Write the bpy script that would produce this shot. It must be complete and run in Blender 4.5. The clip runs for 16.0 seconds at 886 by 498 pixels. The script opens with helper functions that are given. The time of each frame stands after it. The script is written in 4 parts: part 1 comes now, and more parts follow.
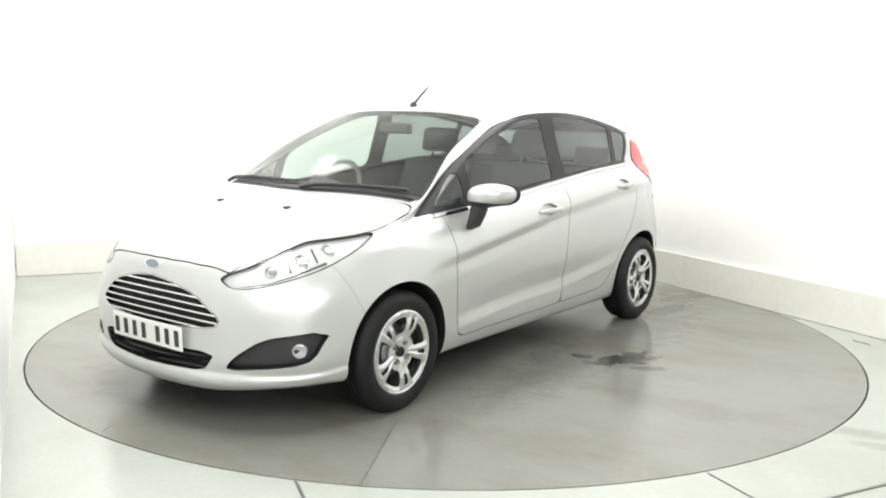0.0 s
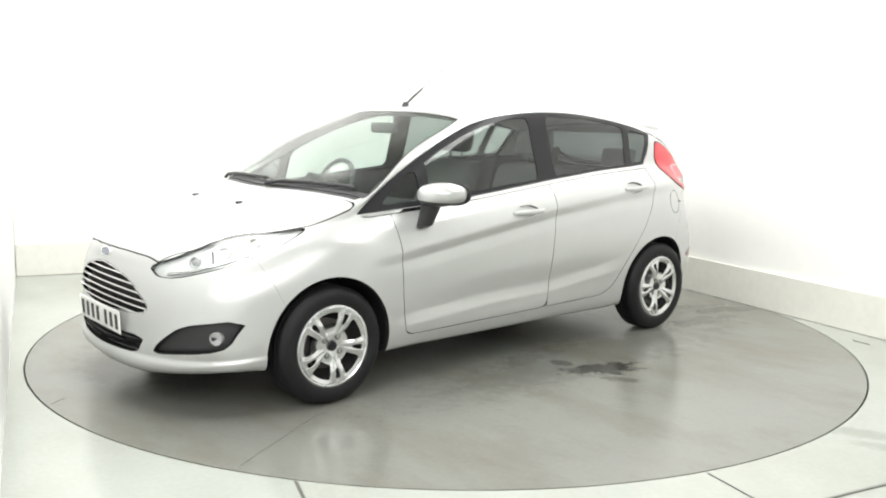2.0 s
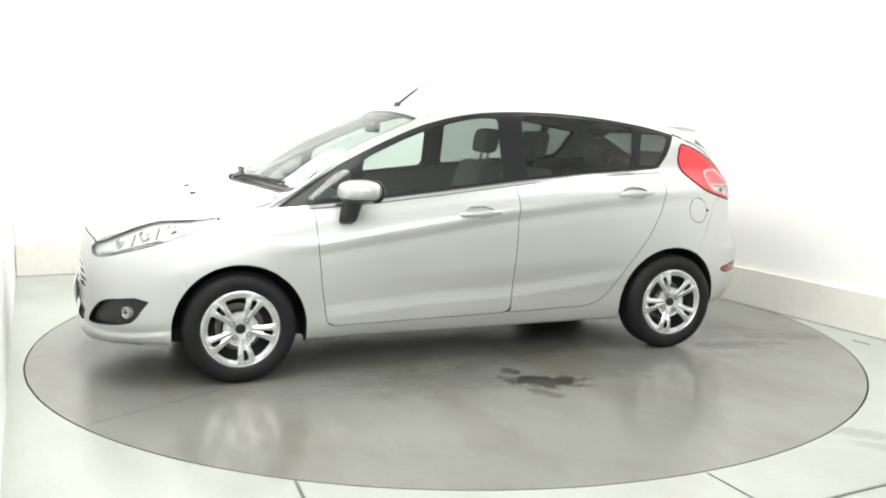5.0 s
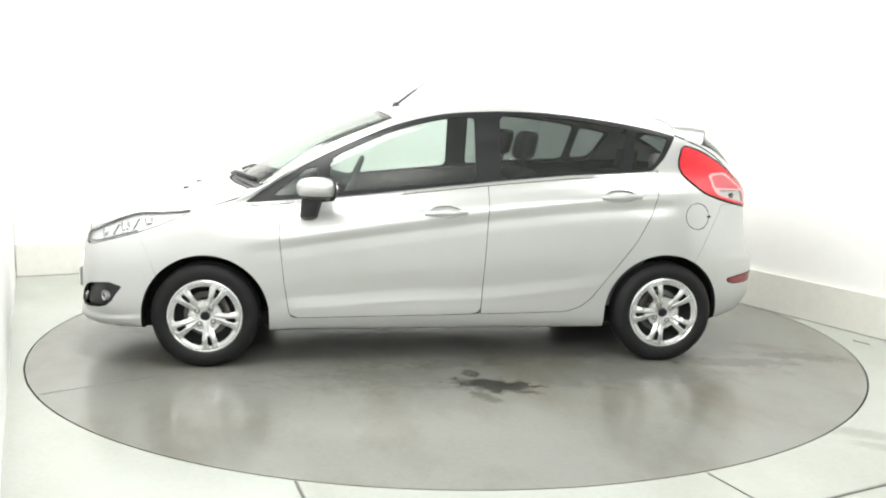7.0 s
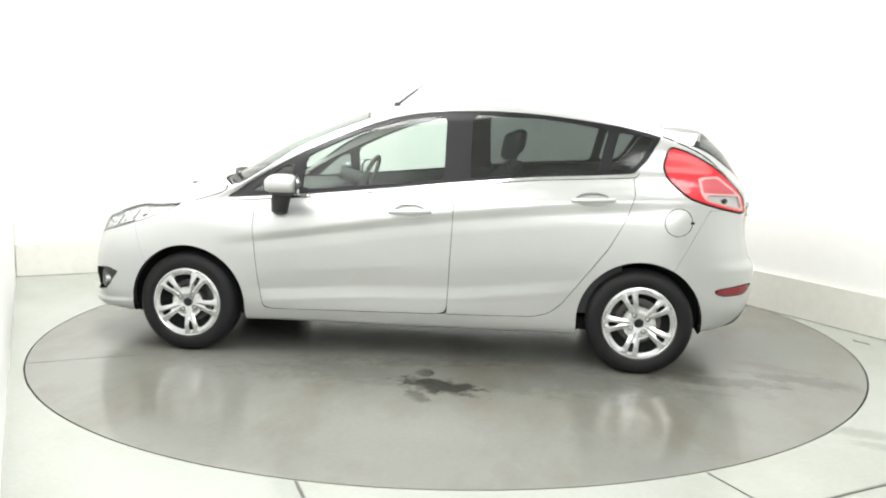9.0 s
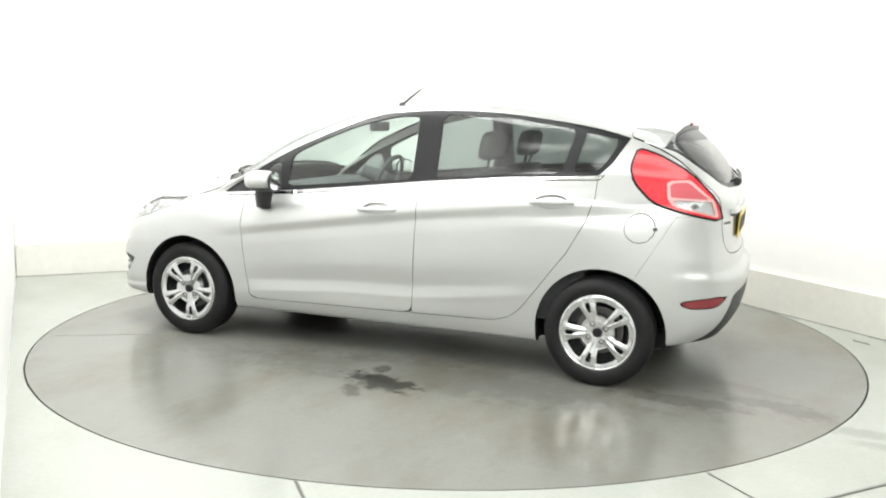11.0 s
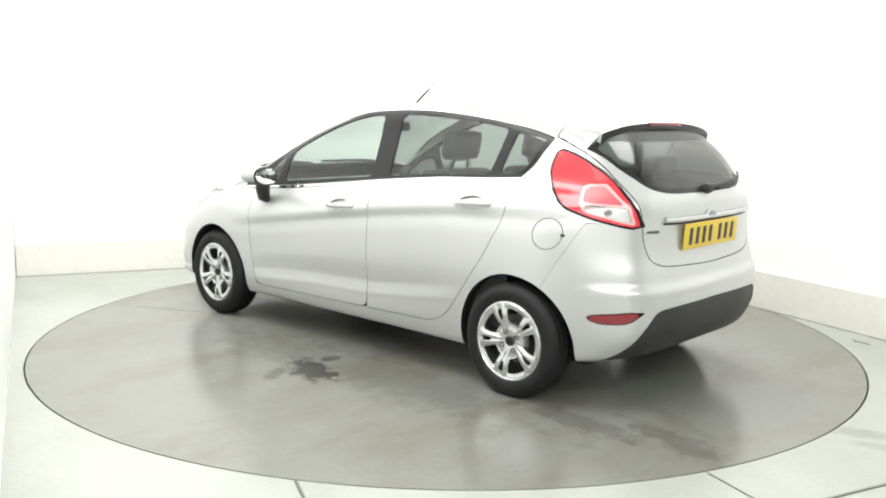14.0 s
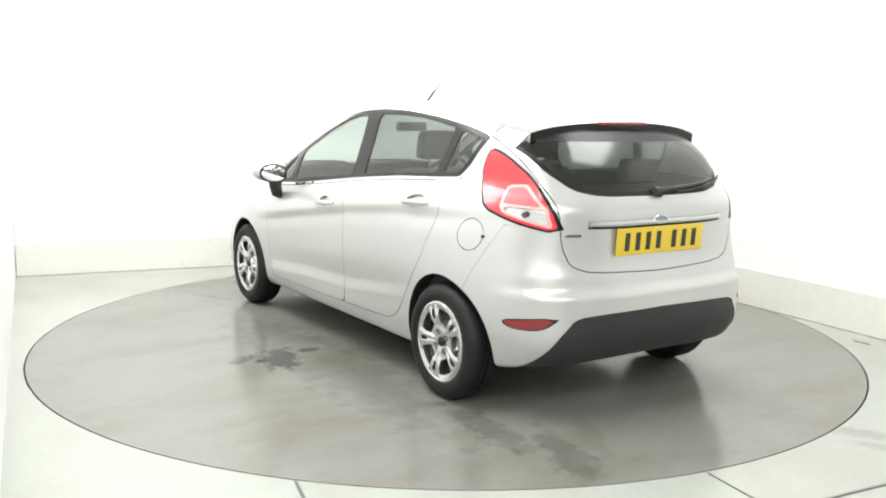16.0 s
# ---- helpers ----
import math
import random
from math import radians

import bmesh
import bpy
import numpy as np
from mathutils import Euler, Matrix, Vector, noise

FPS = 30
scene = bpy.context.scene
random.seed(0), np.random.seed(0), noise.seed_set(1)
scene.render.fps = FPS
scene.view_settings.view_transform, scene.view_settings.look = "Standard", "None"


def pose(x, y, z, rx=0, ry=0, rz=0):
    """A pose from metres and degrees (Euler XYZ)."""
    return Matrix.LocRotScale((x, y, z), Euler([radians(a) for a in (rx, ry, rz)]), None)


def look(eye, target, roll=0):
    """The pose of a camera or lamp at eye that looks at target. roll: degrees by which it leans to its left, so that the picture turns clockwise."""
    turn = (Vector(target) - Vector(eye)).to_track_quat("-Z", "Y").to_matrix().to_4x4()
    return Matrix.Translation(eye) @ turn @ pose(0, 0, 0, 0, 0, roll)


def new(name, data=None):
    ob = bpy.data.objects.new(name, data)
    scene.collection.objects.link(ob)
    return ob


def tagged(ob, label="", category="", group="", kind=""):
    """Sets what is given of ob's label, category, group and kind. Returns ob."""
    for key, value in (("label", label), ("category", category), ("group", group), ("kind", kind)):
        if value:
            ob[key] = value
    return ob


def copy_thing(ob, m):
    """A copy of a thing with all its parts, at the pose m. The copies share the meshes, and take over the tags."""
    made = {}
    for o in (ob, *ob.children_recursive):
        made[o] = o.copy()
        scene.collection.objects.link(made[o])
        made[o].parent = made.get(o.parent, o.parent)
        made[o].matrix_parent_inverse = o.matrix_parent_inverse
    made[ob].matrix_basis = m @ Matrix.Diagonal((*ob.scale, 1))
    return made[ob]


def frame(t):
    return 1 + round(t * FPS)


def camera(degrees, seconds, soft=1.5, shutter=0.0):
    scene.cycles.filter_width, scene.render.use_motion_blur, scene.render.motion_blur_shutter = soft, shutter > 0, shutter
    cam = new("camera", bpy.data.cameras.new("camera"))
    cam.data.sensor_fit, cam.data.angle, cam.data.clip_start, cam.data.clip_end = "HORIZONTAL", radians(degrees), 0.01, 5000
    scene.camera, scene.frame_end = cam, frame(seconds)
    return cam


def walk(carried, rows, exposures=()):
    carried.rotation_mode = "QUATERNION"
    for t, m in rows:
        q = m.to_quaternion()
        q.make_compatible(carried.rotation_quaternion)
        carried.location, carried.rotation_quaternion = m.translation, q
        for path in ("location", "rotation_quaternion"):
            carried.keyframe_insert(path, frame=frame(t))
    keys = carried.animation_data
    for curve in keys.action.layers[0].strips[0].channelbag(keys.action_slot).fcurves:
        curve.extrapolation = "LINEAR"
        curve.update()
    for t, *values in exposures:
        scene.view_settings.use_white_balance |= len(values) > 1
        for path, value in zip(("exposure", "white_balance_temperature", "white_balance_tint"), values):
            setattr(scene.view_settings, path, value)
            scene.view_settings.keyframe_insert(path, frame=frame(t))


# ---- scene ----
# the camera stands still on its tripod, looking slightly down
cam = camera(53.2, 16.0, soft=2.0)
EYE = (0.0, -5.467, 1.353)
VIEW = look(EYE, (EYE[0] - 0.0052, EYE[1] + 0.98847, EYE[2] - 0.15143), 1.08)
walk(cam, [(0.0, VIEW), (16.0, VIEW)])
scene.view_settings.exposure = 0.0

# heading of the car on its turntable, in degrees, at each half second
HEADING = [(0, 233.63), (0.5, 231.32), (1, 228.39), (1.5, 225.04), (2, 221.57), (2.5, 218.07), (3, 214.49), (3.5, 211.0), (4, 207.54),
           (4.5, 204.2), (5, 200.9), (5.5, 197.6), (6, 194.3), (6.5, 191.04), (7, 187.69), (7.5, 184.29), (8, 180.79), (8.5, 177.22), (9, 173.61),
           (9.5, 170.0), (10, 166.4), (10.5, 162.85), (11, 159.3), (11.5, 155.82), (12, 152.34), (12.5, 148.89), (13, 145.39), (13.5, 141.89),
           (14, 138.39), (14.5, 134.98), (15, 131.5), (15.5, 128.06), (16, 124.48)]
CAR_OFF = (0.126, -0.022)
CAR_YAW = -0.61

# ---- light: a white photo room under ceiling light boxes, two along its side walls and one before it ----
world = bpy.data.worlds.new("world")
scene.world = world
world.use_nodes = True
world.node_tree.nodes["Background"].inputs[0].default_value = (0.9, 0.95, 1.0, 1)
world.node_tree.nodes["Background"].inputs[1].default_value = 0.3


def area_lamp(name, m, sx, sy, watts, color):
    d = bpy.data.lights.new(name, "AREA")
    d.shape, d.size, d.size_y, d.energy, d.color = "RECTANGLE", sx, sy, watts, color
    ob = new(name, d)
    ob.matrix_basis = m
    return ob


LIGHT_A = 190
LIGHT_B = 470
ROOM_TURN = 25.5
STRIPS = ((-1.65, .84), (1.65, .58))
for off, share in STRIPS:
    area_lamp("ceiling_lamp", pose(-0.05, -0.12, 3.38, 0, 0, ROOM_TURN) @ pose(off, 0, 0), 1.1, 4.5, LIGHT_A * share, (1, 1, 0.975))
area_lamp("ceiling_lamp", pose(0.5, -6.7, 3.38, 0, 0, 0), 8.6, 4.2, LIGHT_B, (1, 1, 0.975))


# ---- materials ----
def mat(name, color, rough=0.5, metal=0.0, coat=0.0, vary=0.08, scale=6.0, bump=0.0, bump_scale=60.0, rough_vary=0.0, **extra):
    """A procedural surface: base colour varied at two scales, roughness variation and fine relief."""
    m = bpy.data.materials.new(name)
    m.use_nodes = True
    n, l = m.node_tree.nodes, m.node_tree.links
    b = n["Principled BSDF"]
    b.inputs["Roughness"].default_value, b.inputs["Metallic"].default_value = rough, metal
    b.inputs["Coat Weight"].default_value = coat
    b.inputs["Coat Roughness"].default_value = 0.07
    for key, value in extra.items():
        b.inputs[key.replace("_", " ")].default_value = value
    tc = n.new("ShaderNodeTexCoord")
    if vary:
        big, fine = n.new("ShaderNodeTexNoise"), n.new("ShaderNodeTexNoise")
        big.inputs["Scale"].default_value, big.inputs["Detail"].default_value = scale * 0.3, 5
        fine.inputs["Scale"].default_value, fine.inputs["Detail"].default_value = scale * 6, 4
        mix = n.new("ShaderNodeMath")
        mix.operation = "ADD"
        ramp = n.new("ShaderNodeMapRange")
        ramp.inputs[1].default_value, ramp.inputs[2].default_value = 0.6, 1.4
        ramp.inputs[3].default_value, ramp.inputs[4].default_value = 1 - vary, 1 + vary
        tint = n.new("ShaderNodeMix")
        tint.data_type, tint.blend_type = "RGBA", "MULTIPLY"
        tint.inputs[0].default_value = 1
        tint.inputs[6].default_value = (*color, 1)
        l.new(tc.outputs["Object"], big.inputs["Vector"])
        l.new(tc.outputs["Object"], fine.inputs["Vector"])
        l.new(big.outputs[0], mix.inputs[0])
        l.new(fine.outputs[0], mix.inputs[1])
        l.new(mix.outputs[0], ramp.inputs[0])
        l.new(ramp.outputs[0], tint.inputs[7])
        l.new(tint.outputs[2], b.inputs["Base Color"])
        if rough_vary:
            rr = n.new("ShaderNodeMapRange")
            rr.inputs[1].default_value, rr.inputs[2].default_value = 0.3, 0.7
            rr.inputs[3].default_value, rr.inputs[4].default_value = rough - rough_vary, rough + rough_vary
            l.new(big.outputs[0], rr.inputs[0])
            l.new(rr.outputs[0], b.inputs["Roughness"])
    else:
        b.inputs["Base Color"].default_value = (*color, 1)
    if bump:
        grain, bp_ = n.new("ShaderNodeTexNoise"), n.new("ShaderNodeBump")
        grain.inputs["Scale"].default_value, grain.inputs["Detail"].default_value = bump_scale, 5
        bp_.inputs["Strength"].default_value, bp_.inputs["Distance"].default_value = bump, 0.002
        l.new(tc.outputs["Object"], grain.inputs["Vector"])
        l.new(grain.outputs[0], bp_.inputs["Height"])
        l.new(bp_.outputs[0], b.inputs["Normal"])
    return m


def glass_mat(name, tint, rough=0.12):
    """Thin automotive glass: a clear tinted pane, glossier at a slant."""
    m = bpy.data.materials.new(name)
    m.use_nodes = True
    n, l = m.node_tree.nodes, m.node_tree.links
    n.remove(n["Principled BSDF"])
    clear, gloss, mix, fr = n.new("ShaderNodeBsdfTransparent"), n.new("ShaderNodeBsdfGlossy"), n.new("ShaderNodeMixShader"), n.new("ShaderNodeLayerWeight")
    rise, lift = n.new("ShaderNodeMath"), n.new("ShaderNodeMath")
    rise.operation, lift.operation = "POWER", "MULTIPLY_ADD"
    rise.inputs[1].default_value, lift.inputs[1].default_value, lift.inputs[2].default_value = 4.0, .85, .072
    clear.inputs[0].default_value = (*tint, 1)
    gloss.inputs["Roughness"].default_value = rough
    fr.inputs[0].default_value = 0.5
    l.new(fr.outputs["Facing"], rise.inputs[0])
    l.new(rise.outputs[0], lift.inputs[0])
    l.new(lift.outputs[0], mix.inputs[0])
    l.new(clear.outputs[0], mix.inputs[1])
    l.new(gloss.outputs[0], mix.inputs[2])
    l.new(mix.outputs[0], n["Material Output"].inputs[0])
    return m


PAINT = mat("silver_paint", (.54, .55, .545), .30, .50, .6, vary=.025, scale=20)
BLACK_PLASTIC = mat("black_plastic", (.022, .022, .024), .5, vary=.2, scale=30, bump=.3, bump_scale=400)
GLOSS_BLACK = mat("satin_black", (.014, .014, .016), .3, 0, .0, vary=.05, Specular_IOR_Level=.25)
DIM_SILVER = mat("dim_lamp_silver", (.46, .465, .47), .25, .3, .3, vary=.25, scale=120)
DARK_GAP = mat("underseal_and_joint_shade", (.012, .012, .012), .8, vary=.2)
CHROME = mat("chrome", (.80, .80, .80), .08, 1.0, vary=.02)
SATIN = mat("satin_chrome", (.62, .63, .63), .22, 1.0, vary=.03)
ALLOY = mat("alloy_silver", (.70, .71, .72), .20, .95, .3, vary=.03, scale=30)
LAMP_SILVER = mat("lamp_silver", (.66, .67, .67), .3, .2, .3, vary=.10, scale=90)
RUBBER = mat("tyre_rubber", (.008, .008, .009), .6, vary=.25, scale=20, bump=.4, bump_scale=150, Specular_IOR_Level=.3)
STEEL = mat("brake_steel", (.13, .125, .12), .45, .8, vary=.2, scale=30)
CLEAR_GLASS = glass_mat("clear_glass", (.78, .86, .82))
TINT_GLASS = glass_mat("tinted_glass", (.34, .38, .37))
REAR_GLASS = glass_mat("dark_tinted_glass", (.25, .28, .28))
LENS = glass_mat("clear_lens", (.93, .94, .94))
RED_LENS = mat("red_lens", (.72, .03, .045), .2, 0, .35, vary=.04)
PALE_LENS = mat("pale_lens", (.64, .38, .38), .2, 0, .6, vary=.06, scale=60)
LENS_GREY = mat("grey_lens", (.30, .29, .27), .2, 0, .5, vary=.1, scale=80)
PINK_LENS = mat("pink_lens", (.50, .09, .11), .35, 0, .15, vary=.04)
DARK_RED = mat("dark_red_reflector", (.22, .012, .02), .2, 0, .7, vary=.15, scale=80)
CABIN = mat("cabin_trim", (.07, .072, .075), .7, vary=.15, scale=20, bump=.3, bump_scale=300)
SEAT_CLOTH = mat("seat_cloth", (.12, .122, .128), .9, vary=.2, scale=60, bump=.5, bump_scale=500)
HEADLINER = mat("headliner", (.55, .55, .52), .9, vary=.05, scale=30)
PLATE_WHITE = mat("plate_white", (.78, .78, .76), .35, vary=.04, scale=20)
PLATE_YELLOW = mat("plate_yellow", (.72, .52, .04), .35, vary=.05, scale=20)
INK = mat("plate_black", (.02, .02, .02), .5, vary=.1)
BADGE_BLUE = mat("badge_blue", (.20, .22, .27), .25, .2, .6, vary=.05)
PAPER = mat("paper", (.75, .76, .74), .7, vary=.03)
WALL_WHITE = mat("white_wall_paint", (.86, .86, .845), .75, vary=.02, scale=2, bump=.1, bump_scale=80)
KERB_WHITE = mat("scuffed_white_board", (.74, .735, .68), .6, vary=.06, scale=3, bump=.2, bump_scale=40)
HALL_GREY = mat("hall_grey", (.66, .66, .65), .8, vary=.1, scale=2)
DIFFUSER = mat("light_diffuser", (.9, .9, .9), .6, vary=.0)


# ---- mesh helpers ----
def part(name, bm, material, parent=None, label="", smooth=True):
    me = bpy.data.meshes.new(name)
    if isinstance(bm, bmesh.types.BMesh):
        bmesh.ops.recalc_face_normals(bm, faces=bm.faces[:])
        bm.to_mesh(me)
        bm.free()
        if smooth:
            me.shade_smooth()
            me.set_sharp_from_angle(angle=radians(38))
    else:
        me = bm
    for m in material if isinstance(material, (list, tuple)) else [material]:
        me.materials.append(m)
    ob = new(name, me)
    ob.parent = parent
    return tagged(ob, label)


def box(bm, x0, y0, z0, x1, y1, z1, bevel=0.0):
    r = bmesh.ops.create_cube(bm, size=1)
    for v in r["verts"]:
        v.co = Vector(((x0 + x1) / 2 + v.co.x * (x1 - x0), (y0 + y1) / 2 + v.co.y * (y1 - y0), (z0 + z1) / 2 + v.co.z * (z1 - z0)))
    if bevel:
        es = list({e for v in r["verts"] for e in v.link_edges})
        bmesh.ops.bevel(bm, geom=es, offset=bevel, segments=3, affect="EDGES", profile=.6)
    return bm


def tube(bm, pts, radius, n=8, taper=1.0):
    """A round rod through the points."""
    pts = [Vector(p) for p in pts]
    rings = []
    for i, p in enumerate(pts):
        d = (pts[min(i + 1, len(pts) - 1)] - pts[max(i - 1, 0)]).normalized()
        a = d.orthogonal().normalized() if not rings else (rings[-1][1] - d * rings[-1][1].dot(d)).normalized()
        b = d.cross(a)
        r = radius * (1 + (taper - 1) * i / max(1, len(pts) - 1))
        rings.append(([bm.verts.new(p + (a * math.cos(k * math.tau / n) + b * math.sin(k * math.tau / n)) * r) for k in range(n)], a))
    for (r0, _), (r1, _) in zip(rings, rings[1:]):
        for k in range(n):
            bm.faces.new((r0[k], r0[(k + 1) % n], r1[(k + 1) % n], r1[k]))
    bm.faces.new(rings[0][0][::-1])
    bm.faces.new(rings[-1][0])
    return bm


def lathe(bm, profile, n=48, centre=(0, 0, 0)):
    """Turns (radius, y) pairs about the y axis through centre."""
    rings = []
    for r, y in profile:
        rings.append([bm.verts.new((centre[0] + r * math.cos(k * math.tau / n), centre[1] + y, centre[2] + r * math.sin(k * math.tau / n))) for k in range(n)])
    for r0, r1 in zip(rings, rings[1:]):
        for k in range(n):
            bm.faces.new((r0[k], r0[(k + 1) % n], r1[(k + 1) % n], r1[k]))
    return rings


def rounded(pts, times=2):
    """A closed outline with its corners cut round."""
    p = np.array(pts, float)
    for _ in range(times):
        q = np.roll(p, -1, 0)
        p = np.stack([.82 * p + .18 * q, .18 * p + .82 * q], 1).reshape(-1, 2)
    return p


def breadth(x):
    """The body's breadth against that of the design curves, tapering to the tail."""
    return np.interp(x, [-1.9, 1.9], [.952, .985])


def outline(pts, a, b):
    """Signed distance (negative inside) to a closed outline in the axes a, b of the vertex table."""
    p = np.array(pts, float)
    q = np.roll(p, -1, 0)

    def f(v):
        x = v[:, [a, b]].copy()
        for k, axis in enumerate((a, b)):
            if axis == 1:
                x[:, k] /= breadth(v[:, 0])
        best, odd = np.full(len(x), 1e9), np.zeros(len(x), bool)
        for s, e in zip(p, q):
            d = e - s
            w = x - s
            h = np.clip((w @ d) / max(d @ d, 1e-12), 0, 1)
            best = np.minimum(best, ((w - h[:, None] * d) ** 2).sum(1))
            cross = ((s[1] > x[:, 1]) != (e[1] > x[:, 1]))
            odd ^= cross & (x[:, 0] < s[0] + (x[:, 1] - s[1]) / (d[1] if abs(d[1]) > 1e-12 else 1e-12) * d[0])
        return np.where(odd, -1, 1) * np.sqrt(best)
    return f


def cut(piece, f):
    """Splits a piece (vertex table, triangles) along f = 0: the part inside (f < 0) and the rest."""
    v, t = piece
    if not len(t):
        return piece, piece
    d = f(v)
    d = np.where(abs(d) < 1e-5, 1e-5, d)
    s = (d[t] < 0).sum(1)
    ins, outs = list(map(tuple, t[s == 3])), list(map(tuple, t[s == 0]))
    extra, cache = [], {}

    def mid(i, j):
        k = (i, j) if i < j else (j, i)
        if k not in cache:
            w = d[k[0]] / (d[k[0]] - d[k[1]])
            extra.append(v[k[0]] * (1 - w) + v[k[1]] * w)
            cache[k] = len(v) + len(extra) - 1
        return cache[k]

    for tri in t[(s == 1) | (s == 2)]:
        a, b, c = (int(k) for k in tri)
        lone_in = (d[[a, b, c]] < 0).sum() == 1
        for _ in range(3):
            if (d[a] < 0) == lone_in and (d[b] < 0) != lone_in and (d[c] < 0) != lone_in:
                break
            a, b, c = b, c, a
        m, n = mid(a, b), mid(a, c)
        one, two = ((ins, outs) if lone_in else (outs, ins))
        one.append((a, m, n))
        two.extend([(m, b, c), (m, c, n)])
    if extra:
        v = np.concatenate([v, np.array(extra)])
    as_t = lambda q: np.array(q, int).reshape(-1, 3)
    return (v, as_t(ins)), (v, as_t(outs))


def refine(piece, times=1):
    """Splits every triangle of a piece into four."""
    v, t = piece
    for _ in range(times):
        e = np.sort(np.concatenate([t[:, [0, 1]], t[:, [1, 2]], t[:, [2, 0]]]), axis=1)
        pairs, idx = np.unique(e, axis=0, return_inverse=True)
        idx = idx.reshape(-1) + len(v)
        v = np.concatenate([v, (v[pairs[:, 0]] + v[pairs[:, 1]]) / 2])
        n = len(t)
        ab, bc, ca = idx[:n], idx[n:2 * n], idx[2 * n:]
        t = np.concatenate([np.stack(q, 1) for q in ((t[:, 0], ab, ca), (ab, t[:, 1], bc), (ca, bc, t[:, 2]), (ab, bc, ca))])
    return v, t


def carve(piece, f, gap=.0026):
    """Takes a panel out of a piece, with an open joint round it."""
    panel, rest = cut(piece, lambda v: f(v) + gap)
    _, rest = cut(rest, lambda v: f(v) - gap)
    return panel, rest


def sheet(pieces, depth=.012, lift=0.0, mirror=False, both=False, rim=True, dark_edge=False):
    """A mesh from pieces of the skin, with its edges turned in by depth. both: the piece and its mirror image in one mesh."""
    co, no, faces = [], [], []
    for v, t in pieces:
        if not len(t):
            continue
        used, idx = np.unique(t, return_inverse=True)
        idx = idx.reshape(-1, 3)
        p, n = v[used, :3] + v[used, 5:8] * lift, v[used, 5:8]
        n = n / np.maximum(np.linalg.norm(n, axis=1, keepdims=True), 1e-9)
        for flip in ((False, True) if both else (mirror,)):
            base = sum(map(len, co))
            sgn = np.array([1, -1, 1]) if flip else np.array([1, 1, 1])
            tri = idx[:, ::-1] if flip else idx
            co.append(p * sgn)
            no.append(n * sgn)
            faces.extend((tri + base).tolist())
            if rim:
                seen = {}
                for a, b, c in tri.tolist():
                    for e in ((a, b), (b, c), (c, a)):
                        seen[e] = True
                edge = [e for e in seen if (e[1], e[0]) not in seen and not (both and abs(p[e[0], 1]) < 1e-4 and abs(p[e[1], 1]) < 1e-4)]
                if edge:
                    ring = sorted({i for e in edge for i in e})
                    where = {i: k for k, i in enumerate(ring)}
                    top, low = p[ring] * sgn, (p[ring] - n[ring] * depth) * sgn
                    base = sum(map(len, co))
                    k = len(ring)
                    co += [top, low]
                    no += [n[ring] * sgn * .2, -n[ring] * sgn * .2]
                    for a, b in edge:
                        a2, b2 = where[a], where[b]
                        faces.append((base + b2, base + a2, base + k + a2, base + k + b2))
    me = bpy.data.meshes.new("sheet")
    if not co:
        return me
    co, no = np.concatenate(co), np.concatenate(no)
    me.from_pydata(co.tolist(), [], faces)
    # turned-in panel edges are coloured dark, painting the shade inside the joints
    if dark_edge:
        me.polygons.foreach_set("material_index", [1 if len(f) == 4 else 0 for f in faces])
    me.update()
    me.shade_smooth()
    flat = np.linalg.norm(no, axis=1) > .5
    fill = np.where(flat[:, None], no, 0)
    me.normals_split_custom_set_from_vertices(fill.tolist())
    return me


# ---- the room ----
TURN = radians(ROOM_TURN)
CORNER = Vector((0.89, 3.41, 0))
ALONG, IN = Vector((math.cos(TURN), math.sin(TURN), 0)), Vector((math.sin(TURN), -math.cos(TURN), 0))


def slab(name, corners, z0, z1, material, label="", kind="structure", smooth=False):
    """A prism on a plan outline."""
    bm = bmesh.new()
    low = [bm.verts.new((x, y, z0)) for x, y in corners]
    high = [bm.verts.new((x, y, z1)) for x, y in corners]
    n = len(corners)
    bm.faces.new(low[::-1])
    bm.faces.new(high)
    for k in range(n):
        bm.faces.new((low[k], low[(k + 1) % n], high[(k + 1) % n], high[k]))
    return tagged(part(name, bm, material, None, label, smooth), kind=kind)


def strip(p, q, inner, outer):
    """The plan of a wall from p to q, between two distances to its left."""
    p, q = Vector(p).to_2d(), Vector(q).to_2d()
    d = (q - p).normalized()
    n = Vector((-d.y, d.x))
    return [tuple(p + n * inner), tuple(q + n * inner), tuple(q + n * outer), tuple(p + n * outer)]


BACK_L, BACK_R = (-3.436, 1.461), (0.890, 3.411)
RIGHT_END, LEFT_END = (4.40, -3.12), (-1.30, -3.06)
H = 3.5
slab("wall_back", strip((-3.61, 1.383), (1.25, 3.573), .03, .2), 0, H, WALL_WHITE, "white painted photo room back wall")
slab("wall_side", strip((.80, 3.58), RIGHT_END, .03, .2), 0, H, WALL_WHITE, "white painted photo room side wall")
slab("wall_end", strip(LEFT_END, BACK_L, .01, .2), 0, H, WALL_WHITE, "plain white painted side wall")
slab("baseboard", strip(BACK_L, (.80, 3.37), 0, .026), 0, .255, KERB_WHITE, "scuffed off-white board along the wall's foot")
slab("baseboard", strip(BACK_R, RIGHT_END, 0, .026), 0, .265, KERB_WHITE, "scuffed off-white board along the wall's foot")
